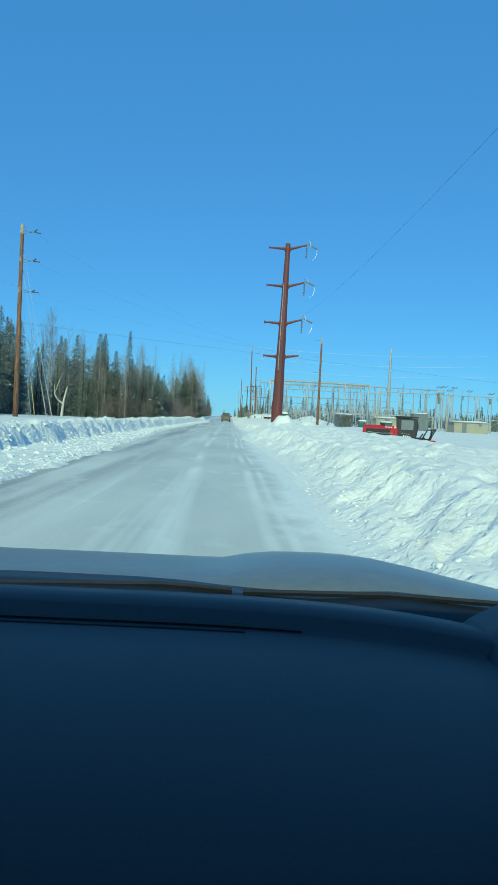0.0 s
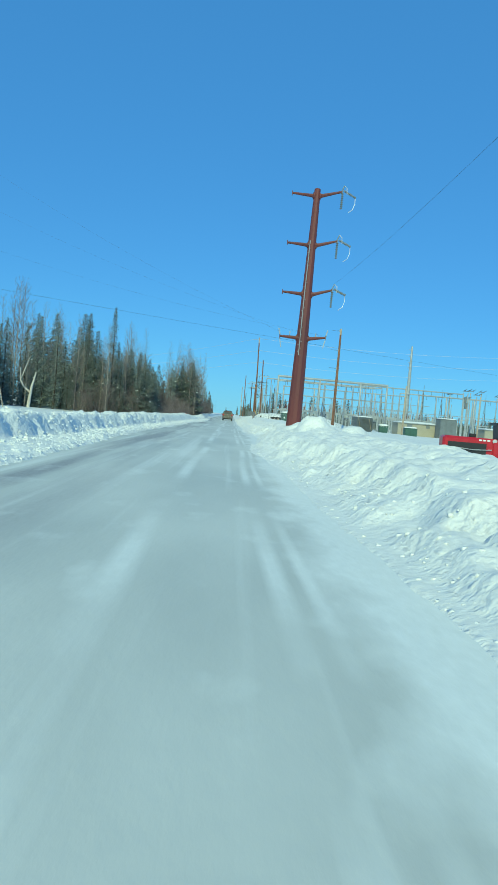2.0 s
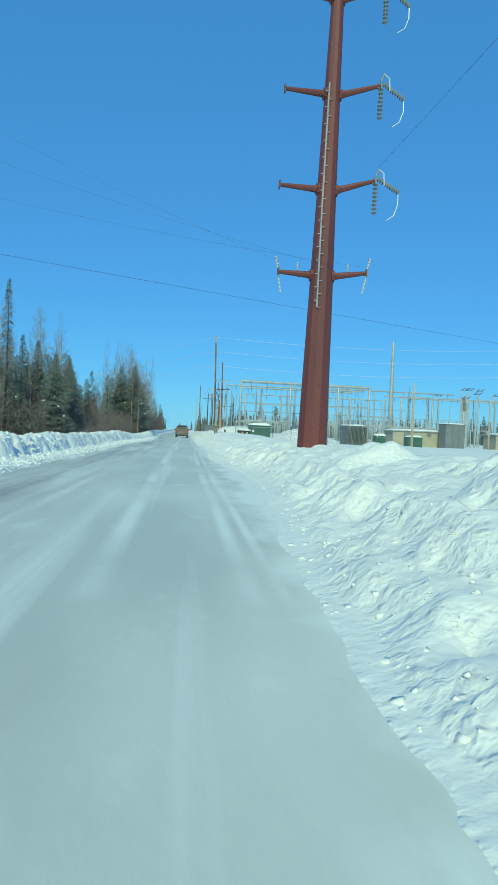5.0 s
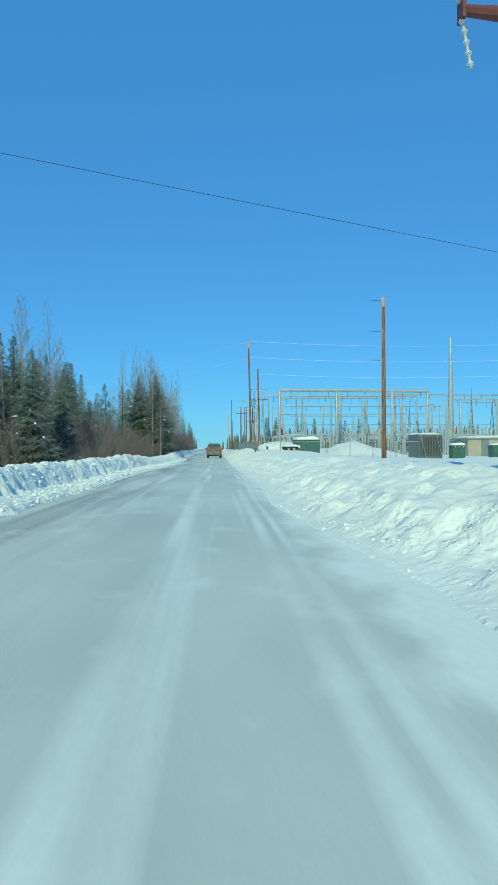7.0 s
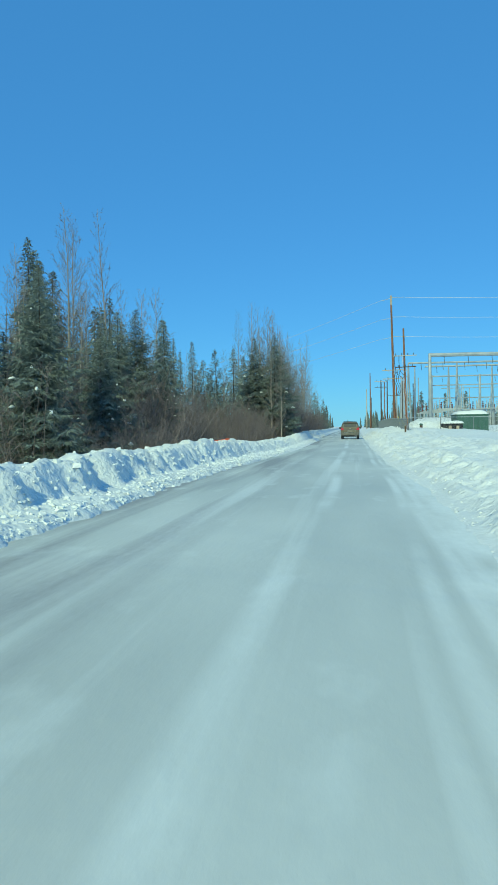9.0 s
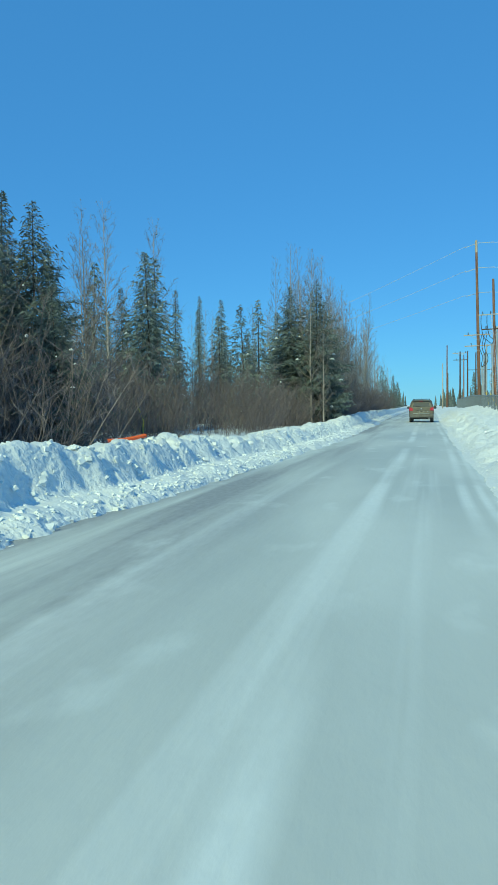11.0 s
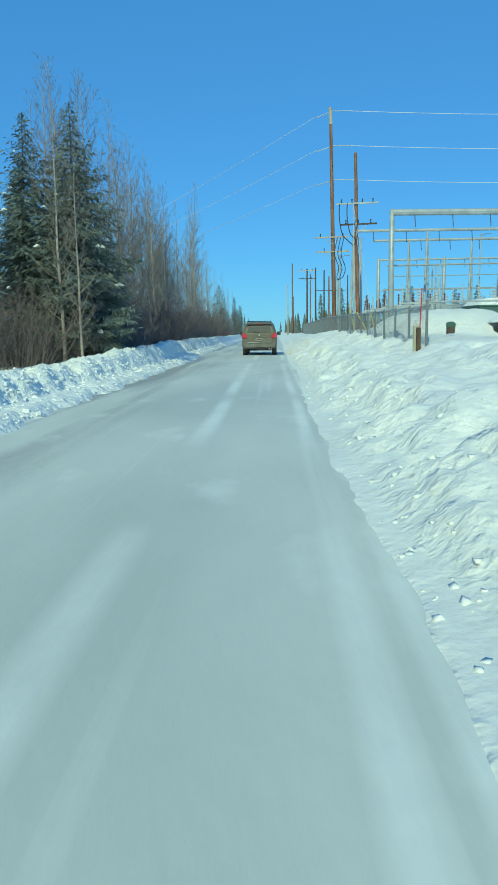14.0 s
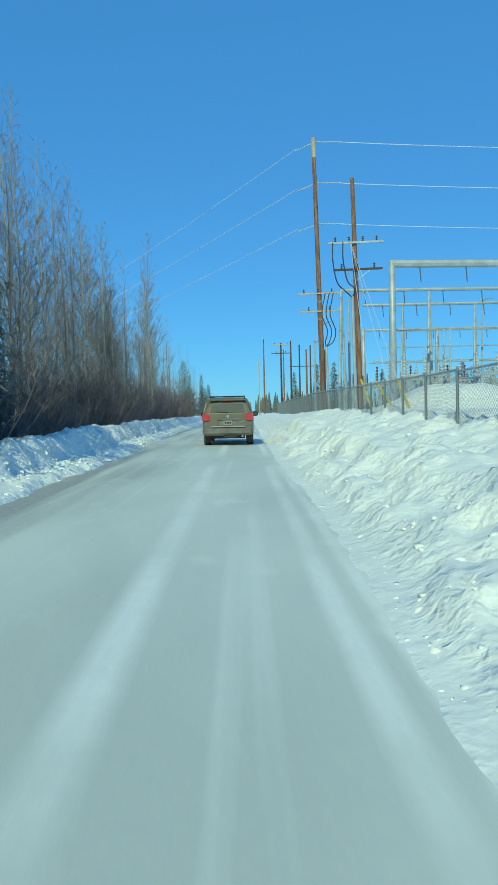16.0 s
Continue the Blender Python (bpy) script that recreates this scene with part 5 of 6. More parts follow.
bo = thing("bollard", "short brown post with a green cap", "bollard", m=Matrix.Translation((4.7, 134.5, zat(4.7, 134.5) - 0.04)))
part("post", Geo().lathe((0, 0, -0.4), (0, 0, 1), [(0, 0.11), (0.62, 0.11), (0.66, 0.09)], 10), WOOD_DARK, bo)
part("cap", Geo().lathe((0, 0, 0.25), (0, 0, 1), [(0, 0.13), (0.08, 0.13), (0.13, 0.06)], 10), GREEN_BOX, bo)
st = thing("marker_stake", "red marker stake beside the fence corner", "stake", m=Matrix.Translation((3.5, 132.6, 1.0)))
part("rod", Geo().rod((0, 0, -0.5), (0.06, 0, 1.25), 0.014, 0.011, 6), RED, st)
gp = thing("timber_post", "stout brown timber post at the fence corner", "post", m=Matrix.Translation((3.36, 131.9, 1.03)))
part("post", Geo().box((0, 0, -0.15), (0.09, 0.09, 0.95)), WOOD_DARK, gp)
yp = thing("marker_post", "pale yellow-green marker post", "post", m=Matrix.Translation((3.40, 132.4, 1.0)))
part("post", Geo().box((0, 0, -0.1), (0.12, 0.08, 1.0)), BEIGE, yp, "pale yellow-green plastic")
for k, (x, y, dx) in enumerate(((4.75, 150.5, -0.55), (4.35, 152.5, -0.35), (4.95, 149.5, -0.1))):
    gw = thing("guy_wire", "steel guy wire with a yellow plastic guard", "guy wire", "guy wires at the fence", Matrix.Translation((x, y, 1.0)))
    top = Vector((5.3 - x, 163.4 - y, 8.5))
    part("cable", Geo().rod((0, 0, -0.3), top, 0.012, 0.012, 5), WIRE, gw)
    w = (top.normalized() + Vector((dx * 0.4, 0, 0))).normalized()
    part("guard", Geo().rod(w * 0.1, w * 2.2, 0.036, 0.036, 7), YELLOW, gw, "yellow guard tube")

# ---- roadside odds and ends ----
sm = thing("snow_machine", "red snow-clearing machine with a black cab, sunk in snow", "machine", m=Matrix.Translation((8.7, 51.6, 0.42)) @ Matrix.Rotation(-0.18, 4, "Z"))
part("hood", Geo().box((1.1, 0, 0.45), (2.2, 1.3, 0.8), 0, 0.1), RED, sm, "red enamelled hood")
part("grille", Geo().box((0.95, -0.67, 0.42), (1.5, 0.05, 0.42)), BLACK, sm)
for k in range(3):
    part("lettering_bar", Geo().box((1.45 + 0.16 * k, -0.662, 0.76), (0.11, 0.02, 0.06)), SNOW_CLOD, sm, "white lettering bar")
part("side_post", Geo().box((2.06, -0.66, 0.30), (0.22, 0.14, 0.86), 0, 0.03), RED, sm, "red corner post with lamps")
part("chassis_rail", Geo().box((1.1, -0.62, 0.02), (2.2, 0.1, 0.14)), RED, sm, "red lower rail")
part("hand_rail", Geo().tube([(0.3, -0.72, 0.42), (1.2, -0.75, 0.36), (1.9, -0.72, 0.40)], 0.018, 6), GALV, sm, "thin grey hand rail")
part("exhaust_box", Geo().box((1.25, 0.1, 0.92), (0.28, 0.2, 0.16), 0, 0.03), BLACK, sm)
part("tail_guard", Geo().box((4.25, -0.6, -0.02), (0.5, 0.5, 0.16), 0.1, 0.03), RED, sm, "red guard at the tail")
cabp = part("cab", Geo().add([(2.2, -0.7, 0.1), (3.3, -0.7, 0.0), (3.45, -0.6, 0.9), (3.35, -0.6, 1.35), (2.1, -0.6, 1.45), (2.15, -0.65, 0.8),
                              (2.2, 0.7, 0.1), (3.3, 0.7, 0.0), (3.45, 0.6, 0.9), (3.35, 0.6, 1.35), (2.1, 0.6, 1.45), (2.15, 0.65, 0.8)],
                             [(0, 1, 2, 3, 4, 5), (11, 10, 9, 8, 7, 6), (0, 6, 7, 1), (1, 7, 8, 2), (2, 8, 9, 3), (3, 9, 10, 4), (4, 10, 11, 5), (5, 11, 6, 0)]), BLACK, sm, "black cab")
part("cab_window", Geo().box((2.75, -0.64, 0.95), (0.75, 0.05, 0.6)), STEEL_GREY, cabp, "dull grey window")
part("cab_roof", Geo().box((2.7, 0, 1.45), (1.4, 1.4, 0.1)), BLACK, cabp)
for k in range(4):
    part("lettering_bar", Geo().box((2.45 + 0.14 * k, -0.705, 0.42 - 0.02 * k), (0.09, 0.02, 0.06)), STEEL_GREY, cabp, "pale lettering bar")
    part("lettering_bar", Geo().box((2.55 + 0.13 * k, -0.705, 0.26 - 0.02 * k), (0.09, 0.02, 0.08)), SNOW_CLOD, cabp, "pale lettering bar")
part("track_frame", Geo().box((2.6, -0.5, 0.05), (2.6, 0.4, 0.3)), BLACK, sm)
for pts in ([(3.3, -0.6, 0.15), (4.2, -0.6, 0.1), (4.5, -0.6, 0.75)], [(3.7, -0.6, 0.12), (4.0, -0.6, 0.7), (4.5, -0.6, 0.75)], [(4.2, -0.6, 0.1), (4.25, -0.6, 0.72)], [(3.5, -0.5, 0.1), (3.75, -0.5, 0.45)], [(4.2, 0.3, 0.1), (4.5, 0.3, 0.75), (4.5, -0.6, 0.75)]):
    part("rack_bar", Geo().tube(pts, 0.045, 6), BLACK, sm)
part("headlamp", Geo().lathe((2.0, -0.66, 0.75), (0, -1, 0), [(0, 0.09), (0.05, 0.09), (0.06, 0.05)], 10), PORCELAIN, sm)

osd = thing("plastic_sled", "bent orange plastic sled lying on the snow bank", "sled", m=Matrix.Translation((-5.8, 109.8, zat(-5.8, 109.8) + 0.02)) @ Matrix.Rotation(0.5, 4, "Z") @ Matrix.Rotation(-0.12, 4, "Y") @ Matrix.Scale(0.62, 4))
part("hull", Geo().add([(x, y, z + 0.12 * abs(x) ** 2 + 0.05) for z in (0, 0.03) for x in (-0.6, -0.3, 0, 0.3, 0.6) for y in (-0.2, 0.2)],
                       [(2 * i, 2 * i + 2, 2 * i + 3, 2 * i + 1) for i in range(4)] + [(10 + 2 * i + 1, 10 + 2 * i + 3, 10 + 2 * i + 2, 10 + 2 * i) for i in range(4)]
                       + [(2 * i, 10 + 2 * i, 12 + 2 * i, 2 * i + 2) for i in range(4)] + [(2 * i + 1, 2 * i + 3, 13 + 2 * i, 11 + 2 * i) for i in range(4)] + [(0, 1, 11, 10), (8, 18, 19, 9)]), ORANGE, osd)
for y in (-0.21, 0.21):
    part("rim", Geo().tube([(x, y, 0.12 * x * x + 0.12) for x in (-0.6, -0.3, 0, 0.3, 0.6)], 0.03, 6), ORANGE, osd)
ys = thing("marker_stake", "bent yellow marker stake in the brush", "stake", m=Matrix.Translation((-9.8, 119.9, 0.2)))
part("rod", Geo().tube([(0, 0, 0), (0.05, 0, 0.8), (-0.15, 0, 1.3)], 0.03, 6), YELLOW, ys)
sn = thing("dead_tree", "dead white forked snag leaning in the snow", "tree", m=Matrix.Translation((-22.2, 100.2, zat(-22.2, 100.2))) @ Matrix.Scale(0.85, 4))
part("trunk", Geo().tube([(0, 0, -0.3), (0.15, 0, 1.4), (0.3, 0, 2.6), (0.75, 0, 4.6)], [0.24, 0.2, 0.16, 0.08], 8), SNAG, sn)
part("limb", Geo().tube([(0.15, 0, 1.9), (-0.7, 0, 2.6), (-1.2, 0.1, 3.4), (-1.3, 0.1, 5.0)], [0.14, 0.12, 0.08, 0.03], 7), SNAG, sn)
part("limb", Geo().tube([(-1.2, 0.1, 3.4), (-0.6, 0, 5.2), (-0.1, 0, 6.6)], [0.06, 0.05, 0.02], 6), SNAG, sn)


# ---- the car ahead ----
PAINT = material("dusty_gold_paint", (0.19, 0.172, 0.13), 0.5, metal=0.2, var=0.18, scale=1.5, fine=20, bump=0.03, second=(0.14, 0.128, 0.10))
DIRTY = material("road_grime_bumper", (0.21, 0.205, 0.185), 0.7, var=0.3, scale=2.5, fine=20, bump=0.1, second=(0.12, 0.115, 0.105))
RUBBER = material("dirty_rubber", (0.035, 0.035, 0.035), 0.85, var=0.4, scale=6, fine=30, bump=0.2, second=(0.09, 0.085, 0.08))
GLASS = material("dusty_dark_glass", (0.055, 0.06, 0.058), 0.25, var=0.2, scale=2, fine=20, bump=0.0, second=(0.085, 0.088, 0.08))
CHROME = material("dull_chrome", (0.6, 0.6, 0.6), 0.25, metal=0.9, var=0.1, scale=3, fine=30, bump=0.0)
PLATE = material("plate_white", (0.30, 0.28, 0.23), 0.5, var=0.1, scale=3, fine=30, bump=0.0)
LAMP = material("red_lens", (0.40, 0.035, 0.045), 0.15, var=0.15, scale=6, fine=40, bump=0.0)
LAMP.node_tree.nodes["Principled BSDF"].inputs["Emission Color"].default_value = (1, 0.10, 0.12, 1)
LAMP.node_tree.nodes["Principled BSDF"].inputs["Emission Strength"].default_value = 0.16


def suv(x, y):
    """Its rear bumper stands at y, its nose points along +y."""
    th = thing("suv", "dusty gold-beige four-door sport utility vehicle with brake lights lit", "car", m=Matrix.Translation((x, y, 0.0)))
    # half outlines (x, z), from the sill up to the roof's middle, at stations along the car
    def ring(w, zs, belt, wb, wr, zr):
        return [(w * 0.80, 0.42), (w * 0.97, 0.50), (w, 0.72), (w * 0.995, 0.98), (wb, belt), (wr + (wb - wr) * 0.25, belt + (zr - belt) * 0.72), (wr * 0.96, zr - 0.05), (wr * 0.75, zr), (0, zr + 0.02)]
    stations = [(0.10, ring(0.93, 0, 1.20, 0.90, 0.70, 1.66)), (0.28, ring(0.97, 0, 1.22, 0.94, 0.75, 1.80)), (0.75, ring(0.99, 0, 1.23, 0.95, 0.78, 1.84)), (1.8, ring(1.0, 0, 1.22, 0.96, 0.79, 1.86)),
                (2.9, ring(1.0, 0, 1.20, 0.95, 0.77, 1.83)), (3.5, ring(1.0, 0, 1.18, 0.94, 0.72, 1.66)), (3.95, ring(0.99, 0, 1.13, 0.92, 0.75, 1.20)), (4.9, ring(0.96, 0, 1.02, 0.90, 0.7, 1.06)), (5.1, ring(0.88, 0, 0.92, 0.82, 0.6, 0.95))]
    g = Geo()
    for yy, r in stations:
        full = r + [(-a, z) for a, z in r[-2::-1]]
        g.v += [(a, yy, z) for a, z in full]
    m = 17
    for s in range(len(stations) - 1):
        for i in range(m - 1):
            a = s * m + i
            g.f.append((a + 1, a, a + m, a + m + 1))
    g.f.append(tuple(range(m)))
    e = (len(stations) - 1) * m
    g.f.append(tuple(range(e + m - 1, e - 1, -1)))
    for s in range(len(stations) - 1):
        g.f.append((s * m, s * m + m - 1, (s + 1) * m + m - 1, (s + 1) * m))
    part("body", g, PAINT, th)
    tg = part("tailgate", Geo().add([(-0.72, 0.06, 0.66), (0.72, 0.06, 0.66), (0.74, 0.05, 1.22), (0.60, 0.13, 1.66), (-0.60, 0.13, 1.66), (-0.74, 0.05, 1.22),
                                     (-0.72, 0.16, 0.66), (0.72, 0.16, 0.66), (0.74, 0.16, 1.22), (0.60, 0.22, 1.66), (-0.60, 0.22, 1.66), (-0.74, 0.16, 1.22)],
                                    [(0, 1, 2, 5), (5, 2, 3, 4), (0, 6, 7, 1), (1, 7, 8, 2), (2, 8, 9, 3), (3, 9, 10, 4), (4, 10, 11, 5), (5, 11, 6, 0)]), PAINT, th)
    part("rear_window", Geo().add([(-0.68, 0.035, 1.27), (0.68, 0.035, 1.27), (0.58, 0.105, 1.62), (-0.58, 0.105, 1.62), (-0.68, 0.075, 1.27), (0.68, 0.075, 1.27), (0.58, 0.145, 1.62), (-0.58, 0.145, 1.62)],
                                  [(0, 1, 2, 3), (7, 6, 5, 4), (0, 4, 5, 1), (1, 5, 6, 2), (2, 6, 7, 3), (3, 7, 4, 0)]), GLASS, tg, "dusty dark rear window")
    part("wiper", Geo().rod((0.0, 0.025, 1.27), (-0.42, 0.03, 1.31), 0.012, 0.01, 5), BLACK, tg)
    part("handle_strip", Geo().box((0, 0.03, 1.02), (0.78, 0.05, 0.06)), DIRTY, tg, "dirty chrome strip over the plate")
    pl = part("license_plate", Geo().box((0, 0.045, 0.88), (0.34, 0.03, 0.17)), PLATE, tg)
    for k in range(3):
        part("plate_bar", Geo().box((-0.09 + 0.09 * k, 0.026, 0.88), (0.06, 0.01, 0.07)), BLACK, pl)
    part("badge", Geo().box((0.55, 0.045, 0.90), (0.14, 0.02, 0.03)), CHROME, tg)
    part("emblem", Geo().lathe((0, 0.05, 1.12), (0, -1, 0), [(0, 0.06), (0.02, 0.05)], 12), CHROME, tg)
    part("number_recess", Geo().box((0, 0.062, 0.90), (0.62, 0.02, 0.24), 0, 0.01), DIRTY, tg, "grimy recess round the plate")
    part("spoiler", Geo().box((0, 0.12, 1.74), (1.35, 0.28, 0.06), 0, 0.025), PAINT, th)
    part("brake_light", Geo().box((0, -0.02, 1.735), (0.3, 0.02, 0.03)), LAMP, th)
    bp = part("rear_bumper", Geo().box((0, 0.12, 0.56), (1.94, 0.36, 0.34), 0, 0.09), DIRTY, th, "mud-streaked rear bumper")
    part("step_pad", Geo().box((0, 0.02, 0.735), (1.3, 0.2, 0.03)), GALV, bp, "pale scuffed step edge")
    for s in (-1, 1):
        part("taillight", Geo().add([(s * 0.66, 0.03, 0.98), (s * 0.95, 0.04, 0.96), (s * 1.0, 0.30, 0.98), (s * 0.97, 0.32, 1.24), (s * 0.93, 0.05, 1.24), (s * 0.70, 0.02, 1.18),
                                     (s * 0.66, 0.14, 0.98), (s * 0.90, 0.34, 0.98), (s * 0.88, 0.34, 1.24), (s * 0.70, 0.14, 1.18)],
                                    [(0, 1, 4, 5), (1, 2, 3, 4), (6, 7, 8, 9), (0, 6, 7, 1), (1, 7, 2), (5, 4, 8, 9), (4, 3, 8), (2, 7, 8, 3), (0, 5, 9, 6)]), LAMP, th, "red tail lamp glowing dimly")
        part("roof_rail", Geo().tube([(s * 0.64, 0.45, 1.84), (s * 0.65, 0.6, 1.895), (s * 0.65, 2.5, 1.90), (s * 0.64, 2.7, 1.84)], 0.025, 6), BLACK, th)
        mi = part("side_mirror", Geo().box((s * 1.10, 3.45, 1.20), (0.24, 0.16, 0.22), 0, 0.05), BLACK, th)
        part("mirror_glass", Geo().box((s * 1.10, 3.36, 1.20), (0.18, 0.015, 0.16)), GLASS, mi)
        for yy in (0.95, 4.15):
            wh = part("wheel", Geo().lathe((s * 0.70, yy, 0.38), (s, 0, 0), [(0.0, 0.22), (0.0, 0.36), (0.04, 0.385), (0.22, 0.385), (0.26, 0.36), (0.26, 0.24), (0.22, 0.23)], 24), RUBBER, th)
            part("rim", Geo().lathe((s * 0.90, yy, 0.38), (s, 0, 0), [(0, 0.24), (0.03, 0.235), (0.02, 0.12), (0.05, 0.06), (0.055, 0.02)], 16), CHROME, wh)
        for y0, y1 in ((0.4, 1.35), (1.5, 2.35), (2.45, 3.3)):
            part("side_window", Geo().add([(s * 0.955, y0, 1.26), (s * 0.955, y1, 1.26), (s * 0.84, y1 - 0.05, 1.66), (s * 0.84, y0 + 0.12, 1.66), (s * 0.93, y0, 1.26), (s * 0.93, y1, 1.26), (s * 0.81, y1 - 0.05, 1.66), (s * 0.81, y0 + 0.12, 1.66)],
                                          [(0, 1, 2, 3), (7, 6, 5, 4), (0, 4, 5, 1), (1, 5, 6, 2), (2, 6, 7, 3), (3, 7, 4, 0)]), GLASS, th)
        part("mud_flap", Geo().box((s * 0.82, 0.52, 0.33), (0.28, 0.03, 0.34)), RUBBER, th)
    for yy in (0.9, 1.9):
        part("roof_bar", Geo().rod((-0.64, yy, 1.90), (0.64, yy, 1.90), 0.015, 0.015, 6), BLACK, th)
    part("exhaust", Geo().lathe((0.55, 0.3, 0.36), (0, -1, 0), [(-0.4, 0.045), (0.28, 0.045), (0.3, 0.03)], 10), CHROME, th)
    part("hitch", Geo().box((0.1, 0.1, 0.36), (0.5, 0.4, 0.1)), BLACK, th)
    part("underbody", Geo().box((0, 2.6, 0.36), (1.3, 4.2, 0.2)), BLACK, th)
    return th


suv(-0.69, 155.5)


# ---- the car that the eye rides in, standing where the drive begins ----
DASH = material("dark_dashboard_plastic", (0.016, 0.022, 0.030), 0.5, var=0.15, scale=2.0, fine=220, bump=0.12, dist=0.002, spec=0.45)
COWL = material("weathered_black_plastic", (0.010, 0.014, 0.022), 0.5, var=0.35, scale=5.0, fine=60, bump=0.15, dist=0.003)
SEAT = material("dark_seat_cloth", (0.03, 0.03, 0.034), 0.9, var=0.2, scale=6, fine=120, bump=0.2, dist=0.003)
HOODP = material("grey_beige_paint", (0.20, 0.235, 0.24), 0.32, metal=0.3, var=0.10, scale=1.0, fine=30, bump=0.0)


def loft(sections, closed=True):
    """A skin over sections that have the same number of points."""
    g = Geo()
    n = len(sections[0])
    for s in sections:
        g.v += [tuple(p) for p in s]
    for j in range(len(sections) - 1):
        for i in range(n if closed else n - 1):
            k = (i + 1) % n
            g.f.append((j * n + i, j * n + k, (j + 1) * n + k, (j + 1) * n + i))
    if closed:
        e = (len(sections) - 1) * n
        g.f += [tuple(range(n - 1, -1, -1)), tuple(range(e, e + n))]
    return g


def own_car(x0, y0):
    th = thing("car", "grey-beige car with a dark blue-black dashboard and open windscreen frame", "car", m=Matrix.Translation((x0, y0, 0.0)))
    mid, half = -0.30, 0.90

    def crown(x):
        return 1 - min(1.0, abs((x - mid) / half)) ** 4

    prof = [(1.15, 1.095), (1.145, 1.105), (1.12, 1.124), (1.08, 1.127), (1.03, 1.124), (1.015, 1.108), (1.00, 1.106), (0.90, 1.108), (0.80, 1.104), (0.70, 1.098), (0.60, 1.088), (0.52, 1.075), (0.45, 1.05), (0.40, 1.0), (0.38, 0.92), (0.38, 0.90), (0.40, 0.56), (0.41, 0.55), (1.09, 0.55), (1.10, 0.56)]
    secs = []
    for i in range(31):
        x = mid - half + 2 * half * i / 30
        c = crown(x)
        secs.append([(x, d - 0.16 * (1 - c) * (d > 0.7), z - 0.05 * (1 - c) * (z > 0.9)) for d, z in prof])
    dash = part("dashboard", loft(secs), DASH, th, "dark blue-black dashboard top", smooth=True)
    pts = []
    for i in range(12):
        x = mid - 0.70 + (0.42 + 0.70) * i / 11
        pts.append((x, 1.008 - 0.16 * (1 - crown(x)), 1.108 - 0.05 * (1 - crown(x))))
    part("defrost_slot", Geo().tube(pts, 0.005, 6), BLACK, dash, "long black defroster slot")
    part("defrost_slot", Geo().tube([(p[0] + 0.02, p[1] - 0.022, p[2] - 0.001) for p in pts[:-1]], 0.0025, 6), BLACK, dash)
    cow = []
    for i in range(25):
        x = mid - 0.92 + 1.84 * i / 24
        back = 0.10 * abs((x - mid) / 0.92) ** 2
        top = float(np.interp(x, [-1.2, -0.41, -0.10, 0.05, 0.19, 0.30, 0.62], [1.085, 1.104, 1.103, 1.093, 1.095, 1.106, 1.10]))
        cow.append([(x, 1.17 - back, 1.06), (x, 1.18 - back, top - 0.012), (x, 1.25 - back, top), (x, 1.32 - back, top - 0.004), (x, 1.33 - back, 1.05)])
    cowl = part("cowl", loft(cow), COWL, th, "dull black cowl panel below the windscreen", smooth=True)
    part("wiper", Geo().tube([(-0.98, 1.14, 1.082), (-0.60, 1.22, 1.094), (-0.10, 1.245, 1.104), (0.02, 1.24, 1.10)], 0.006, 6), COWL, cowl)
    part("wiper", Geo().tube([(0.04, 1.24, 1.098), (0.30, 1.22, 1.108), (0.52, 1.17, 1.112)], 0.006, 6), COWL, cowl)
    hood = []
    for i in range(33):
        x = mid - 0.97 + 1.94 * i / 32
        u = abs((x - mid) / 0.97)
        crease = 0.010 * (1 + math.tanh((u - 0.36) / 0.035)) + 0.012 * math.exp(-((u - 0.60) / 0.16) ** 2)
        hood.append([(x, d - (0.10 + 0.22 * (d - 1.3) / 0.8) * u ** 3, z + crease * math.sin(min(1, (d - 1.3) / 0.35) * 1.57) - 0.030 * max(0, u - 0.72) * 3.5) for d, z in ((1.30, 1.06), (1.36, 1.082), (1.50, 1.078), (1.65, 1.066), (1.80, 1.045), (1.92, 1.018), (2.02, 0.98), (2.10, 0.93))])
    up = [[(x, y, z - 0.02) for x, y, z in s][::-1] for s in hood]
    part("hood", loft([a + b for a, b in zip(hood, up)]), HOODP, th, "grey-beige bonnet with two raised creases", smooth=True)
    for s in (-1, 1):
        cx = mid + s * 0.86
        part("corner_trim", loft([[(mid + s * q, 1.10, z), (mid + s * q, 0.98, z + 0.005), (mid + s * q, 0.70, z - 0.03), (mid + s * q, 0.66, 0.75), (mid + s * q, 1.12, 0.75)] for q, z in ((0.66, 1.075), (0.70, 1.108), (0.745, 1.132), (0.80, 1.15), (0.90, 1.17))]), DASH, th, "dark trim at the foot of the pillar", smooth=True)
    for s in (-1, 1):
        xs = mid + s * 0.86
        sec = lambda d, zt, w: [(xs - s * w, d, zt), (xs, d, zt - 0.06), (xs + s * 0.02, d, 0.6), (xs - s * 0.02, d, 0.35), (xs - s * w, d, 0.35)]
        part("fender", loft([sec(1.10, 1.03, 0.10), sec(1.5, 1.01, 0.10), sec(2.0, 0.95, 0.12), sec(2.15, 0.85, 0.2)]), HOODP, th)
        part("door", loft([sec(1.10, 1.03, 0.06), sec(0.0, 1.02, 0.07), sec(-1.1, 1.02, 0.07)]), HOODP, th)
        part("rear_quarter", loft([sec(-1.1, 1.02, 0.07), sec(-1.9, 1.02, 0.07), sec(-2.35, 0.98, 0.1)]), HOODP, th)
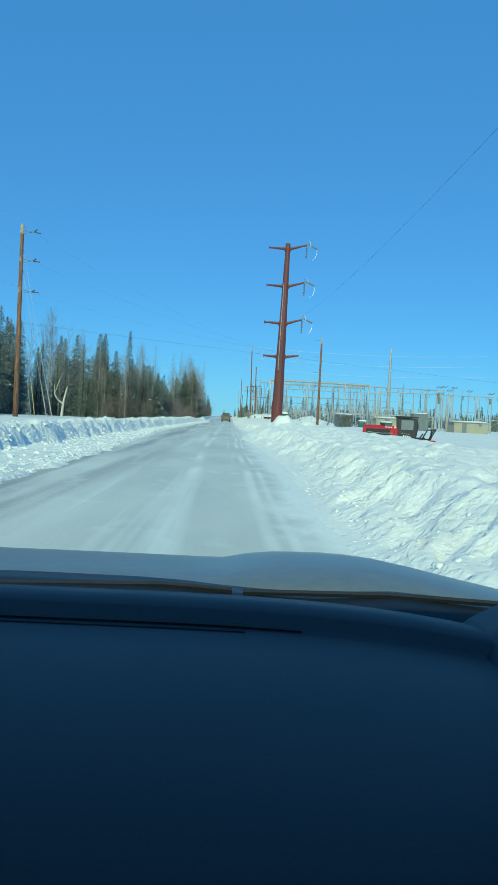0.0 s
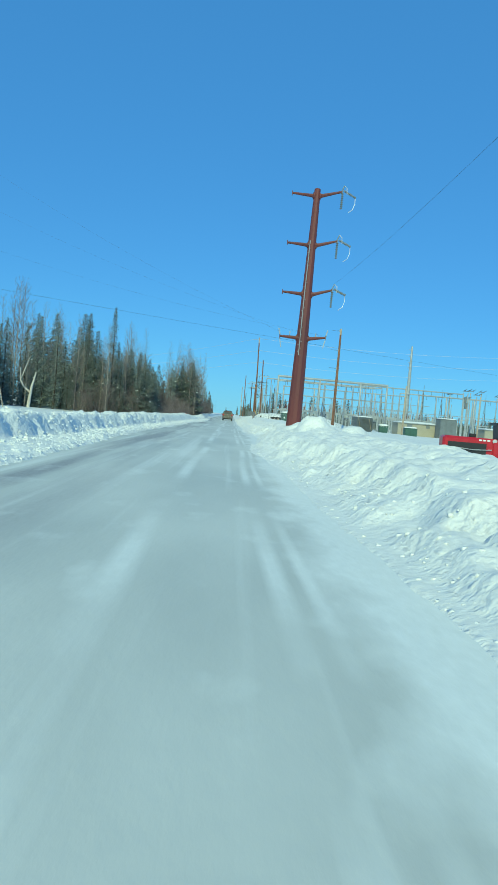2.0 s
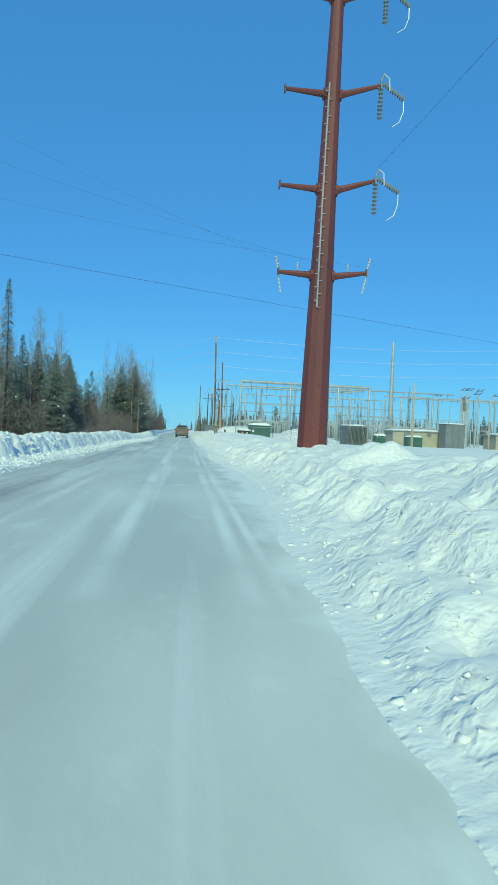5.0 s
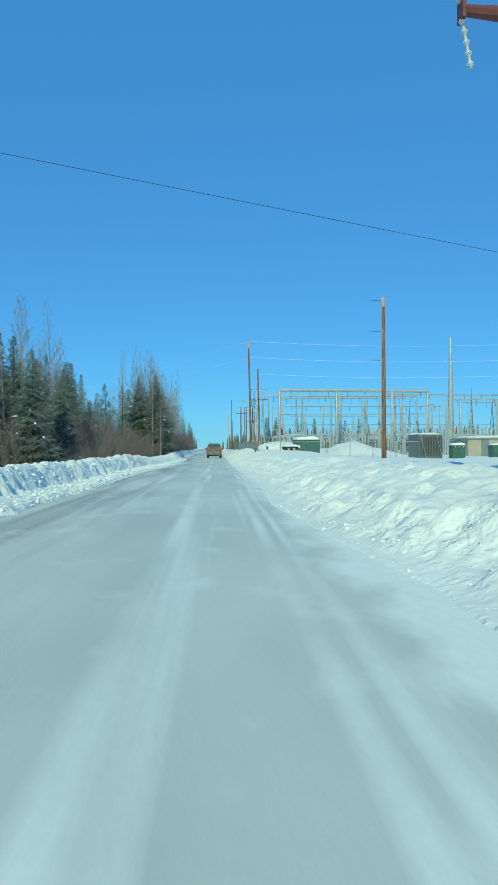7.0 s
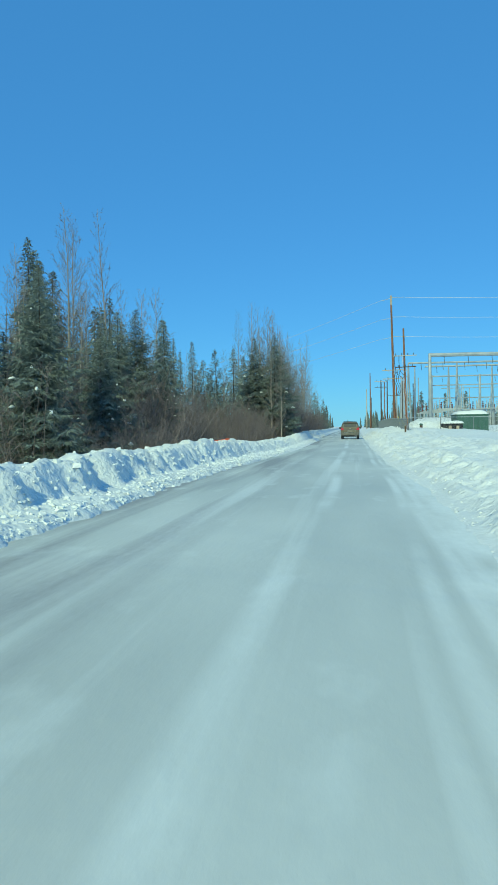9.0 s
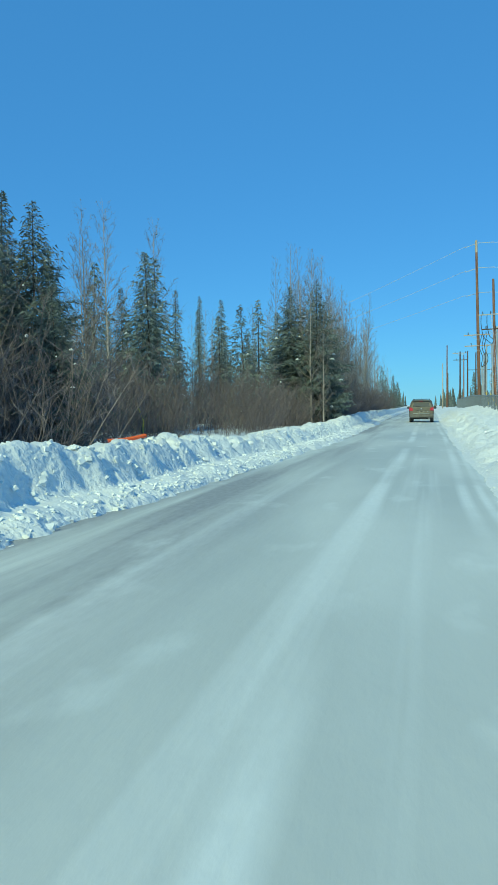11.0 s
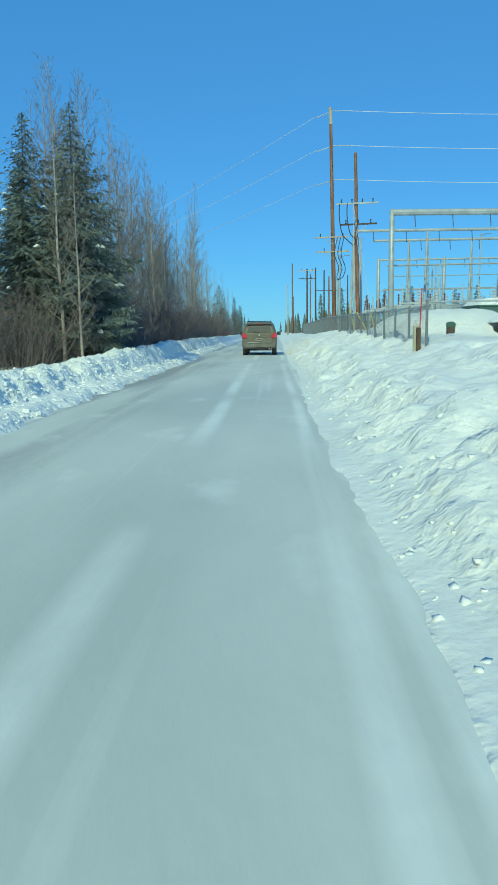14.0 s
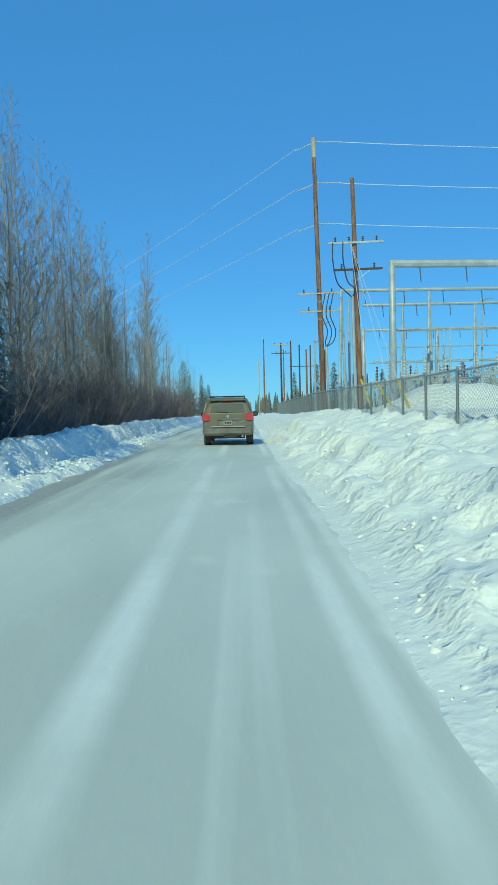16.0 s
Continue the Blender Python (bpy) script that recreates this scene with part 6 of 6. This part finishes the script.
        part("windscreen_pillar", Geo().tube([(xs - s * 0.05, 1.00, 1.00), (xs - s * 0.07, 0.76, 1.25), (xs - s * 0.18, 0.42, 1.60), (xs - s * 0.24, 0.28, 1.70)], [0.06, 0.05, 0.045, 0.05], 8), DASH, th, "dark trimmed windscreen pillar")
        part("door_pillar", Geo().rod((xs - s * 0.05, -0.45, 1.0), (xs - s * 0.22, -0.50, 1.70), 0.045, 0.04, 6), DASH, th)
        part("rear_pillar", Geo().rod((xs - s * 0.05, -2.2, 0.98), (xs - s * 0.22, -1.6, 1.70), 0.10, 0.08, 6), HOODP, th)
        mi = part("side_mirror", Geo().box((xs + s * 0.14, 0.80, 1.08), (0.2, 0.12, 0.16), 0, 0.04), HOODP, th)
        part("mirror_glass", Geo().box((xs + s * 0.14, 0.733, 1.08), (0.15, 0.012, 0.11)), GLASS, mi)
        for d in (1.55, -1.45):
            wh = part("wheel", Geo().lathe((xs - s * 0.20, d, 0.34), (s, 0, 0), [(0.0, 0.2), (0.0, 0.32), (0.03, 0.345), (0.19, 0.345), (0.22, 0.32), (0.22, 0.21), (0.19, 0.2)], 24), RUBBER, th)
            part("rim", Geo().lathe((xs - s * 0.02, d, 0.34), (s, 0, 0), [(0, 0.21), (0.02, 0.2), (0.015, 0.1), (0.035, 0.05), (0.04, 0.02)], 16), CHROME, wh)
        sx = mid + s * 0.40
        st = part("seat", Geo().box((sx, -0.28, 0.55), (0.5, 0.5, 0.2), 0, 0.06), SEAT, th)
        part("backrest", Geo().box((sx, -0.62, 0.92), (0.48, 0.16, 0.62), 0, 0.06), SEAT, st)
        part("headrest", Geo().box((sx, -0.66, 1.32), (0.26, 0.10, 0.16), 0, 0.04), SEAT, st)
        part("headlamp", Geo().box((mid + s * 0.62, 2.12, 0.74), (0.34, 0.12, 0.16), 0, 0.05), PORCELAIN, th)
    # out of view; front edge drawn forward to keep the sun off the dashboard
    part("roof", loft([[(mid - 0.64, d, 1.70), (mid - 0.4, d, zt), (mid + 0.4, d, zt), (mid + 0.64, d, 1.70), (mid + 0.4, d, zt - 0.05), (mid - 0.4, d, zt - 0.05)] for d, zt in ((0.32, 1.71), (-0.2, 1.77), (-1.2, 1.77), (-1.75, 1.72))]), HOODP, th)
    # out of view; closed panel without rear glass, to block sun from behind
    part("tailgate", loft([[(mid - 0.80, -2.40, 0.40), (mid + 0.80, -2.40, 0.40), (mid + 0.80, -2.30, 0.40), (mid - 0.80, -2.30, 0.40)], [(mid - 0.80, -2.40, 0.98), (mid + 0.80, -2.40, 0.98), (mid + 0.80, -2.28, 0.98), (mid - 0.80, -2.28, 0.98)],
                           [(mid - 0.62, -1.85, 1.70), (mid + 0.62, -1.85, 1.70), (mid + 0.62, -1.75, 1.70), (mid - 0.62, -1.75, 1.70)]]), HOODP, th)
    part("front_bumper", Geo().box((mid, 2.12, 0.55), (1.66, 0.22, 0.34), 0, 0.09), HOODP, th)
    part("grille", Geo().box((mid, 2.13, 0.78), (0.9, 0.1, 0.14)), BLACK, th)
    part("floor_pan", Geo().box((mid, -0.15, 0.36), (1.6, 4.4, 0.12)), BLACK, th)
    part("bulkhead", Geo().box((mid, 1.14, 0.72), (1.6, 0.05, 0.6)), BLACK, th)
    sw = part("steering_wheel", Geo().tube([(mid - 0.40 + 0.19 * math.cos(a), 0.26 - 0.07 * math.sin(a), 0.98 + 0.17 * math.sin(a)) for a in [i * math.pi / 10 for i in range(21)]], 0.016, 6), DASH, th)
    part("hub", Geo().rod((mid - 0.40, 0.24, 0.98), (mid - 0.40, 0.42, 0.92), 0.06, 0.04, 8), DASH, sw)
    return th


own_car(0.11, 6.78)
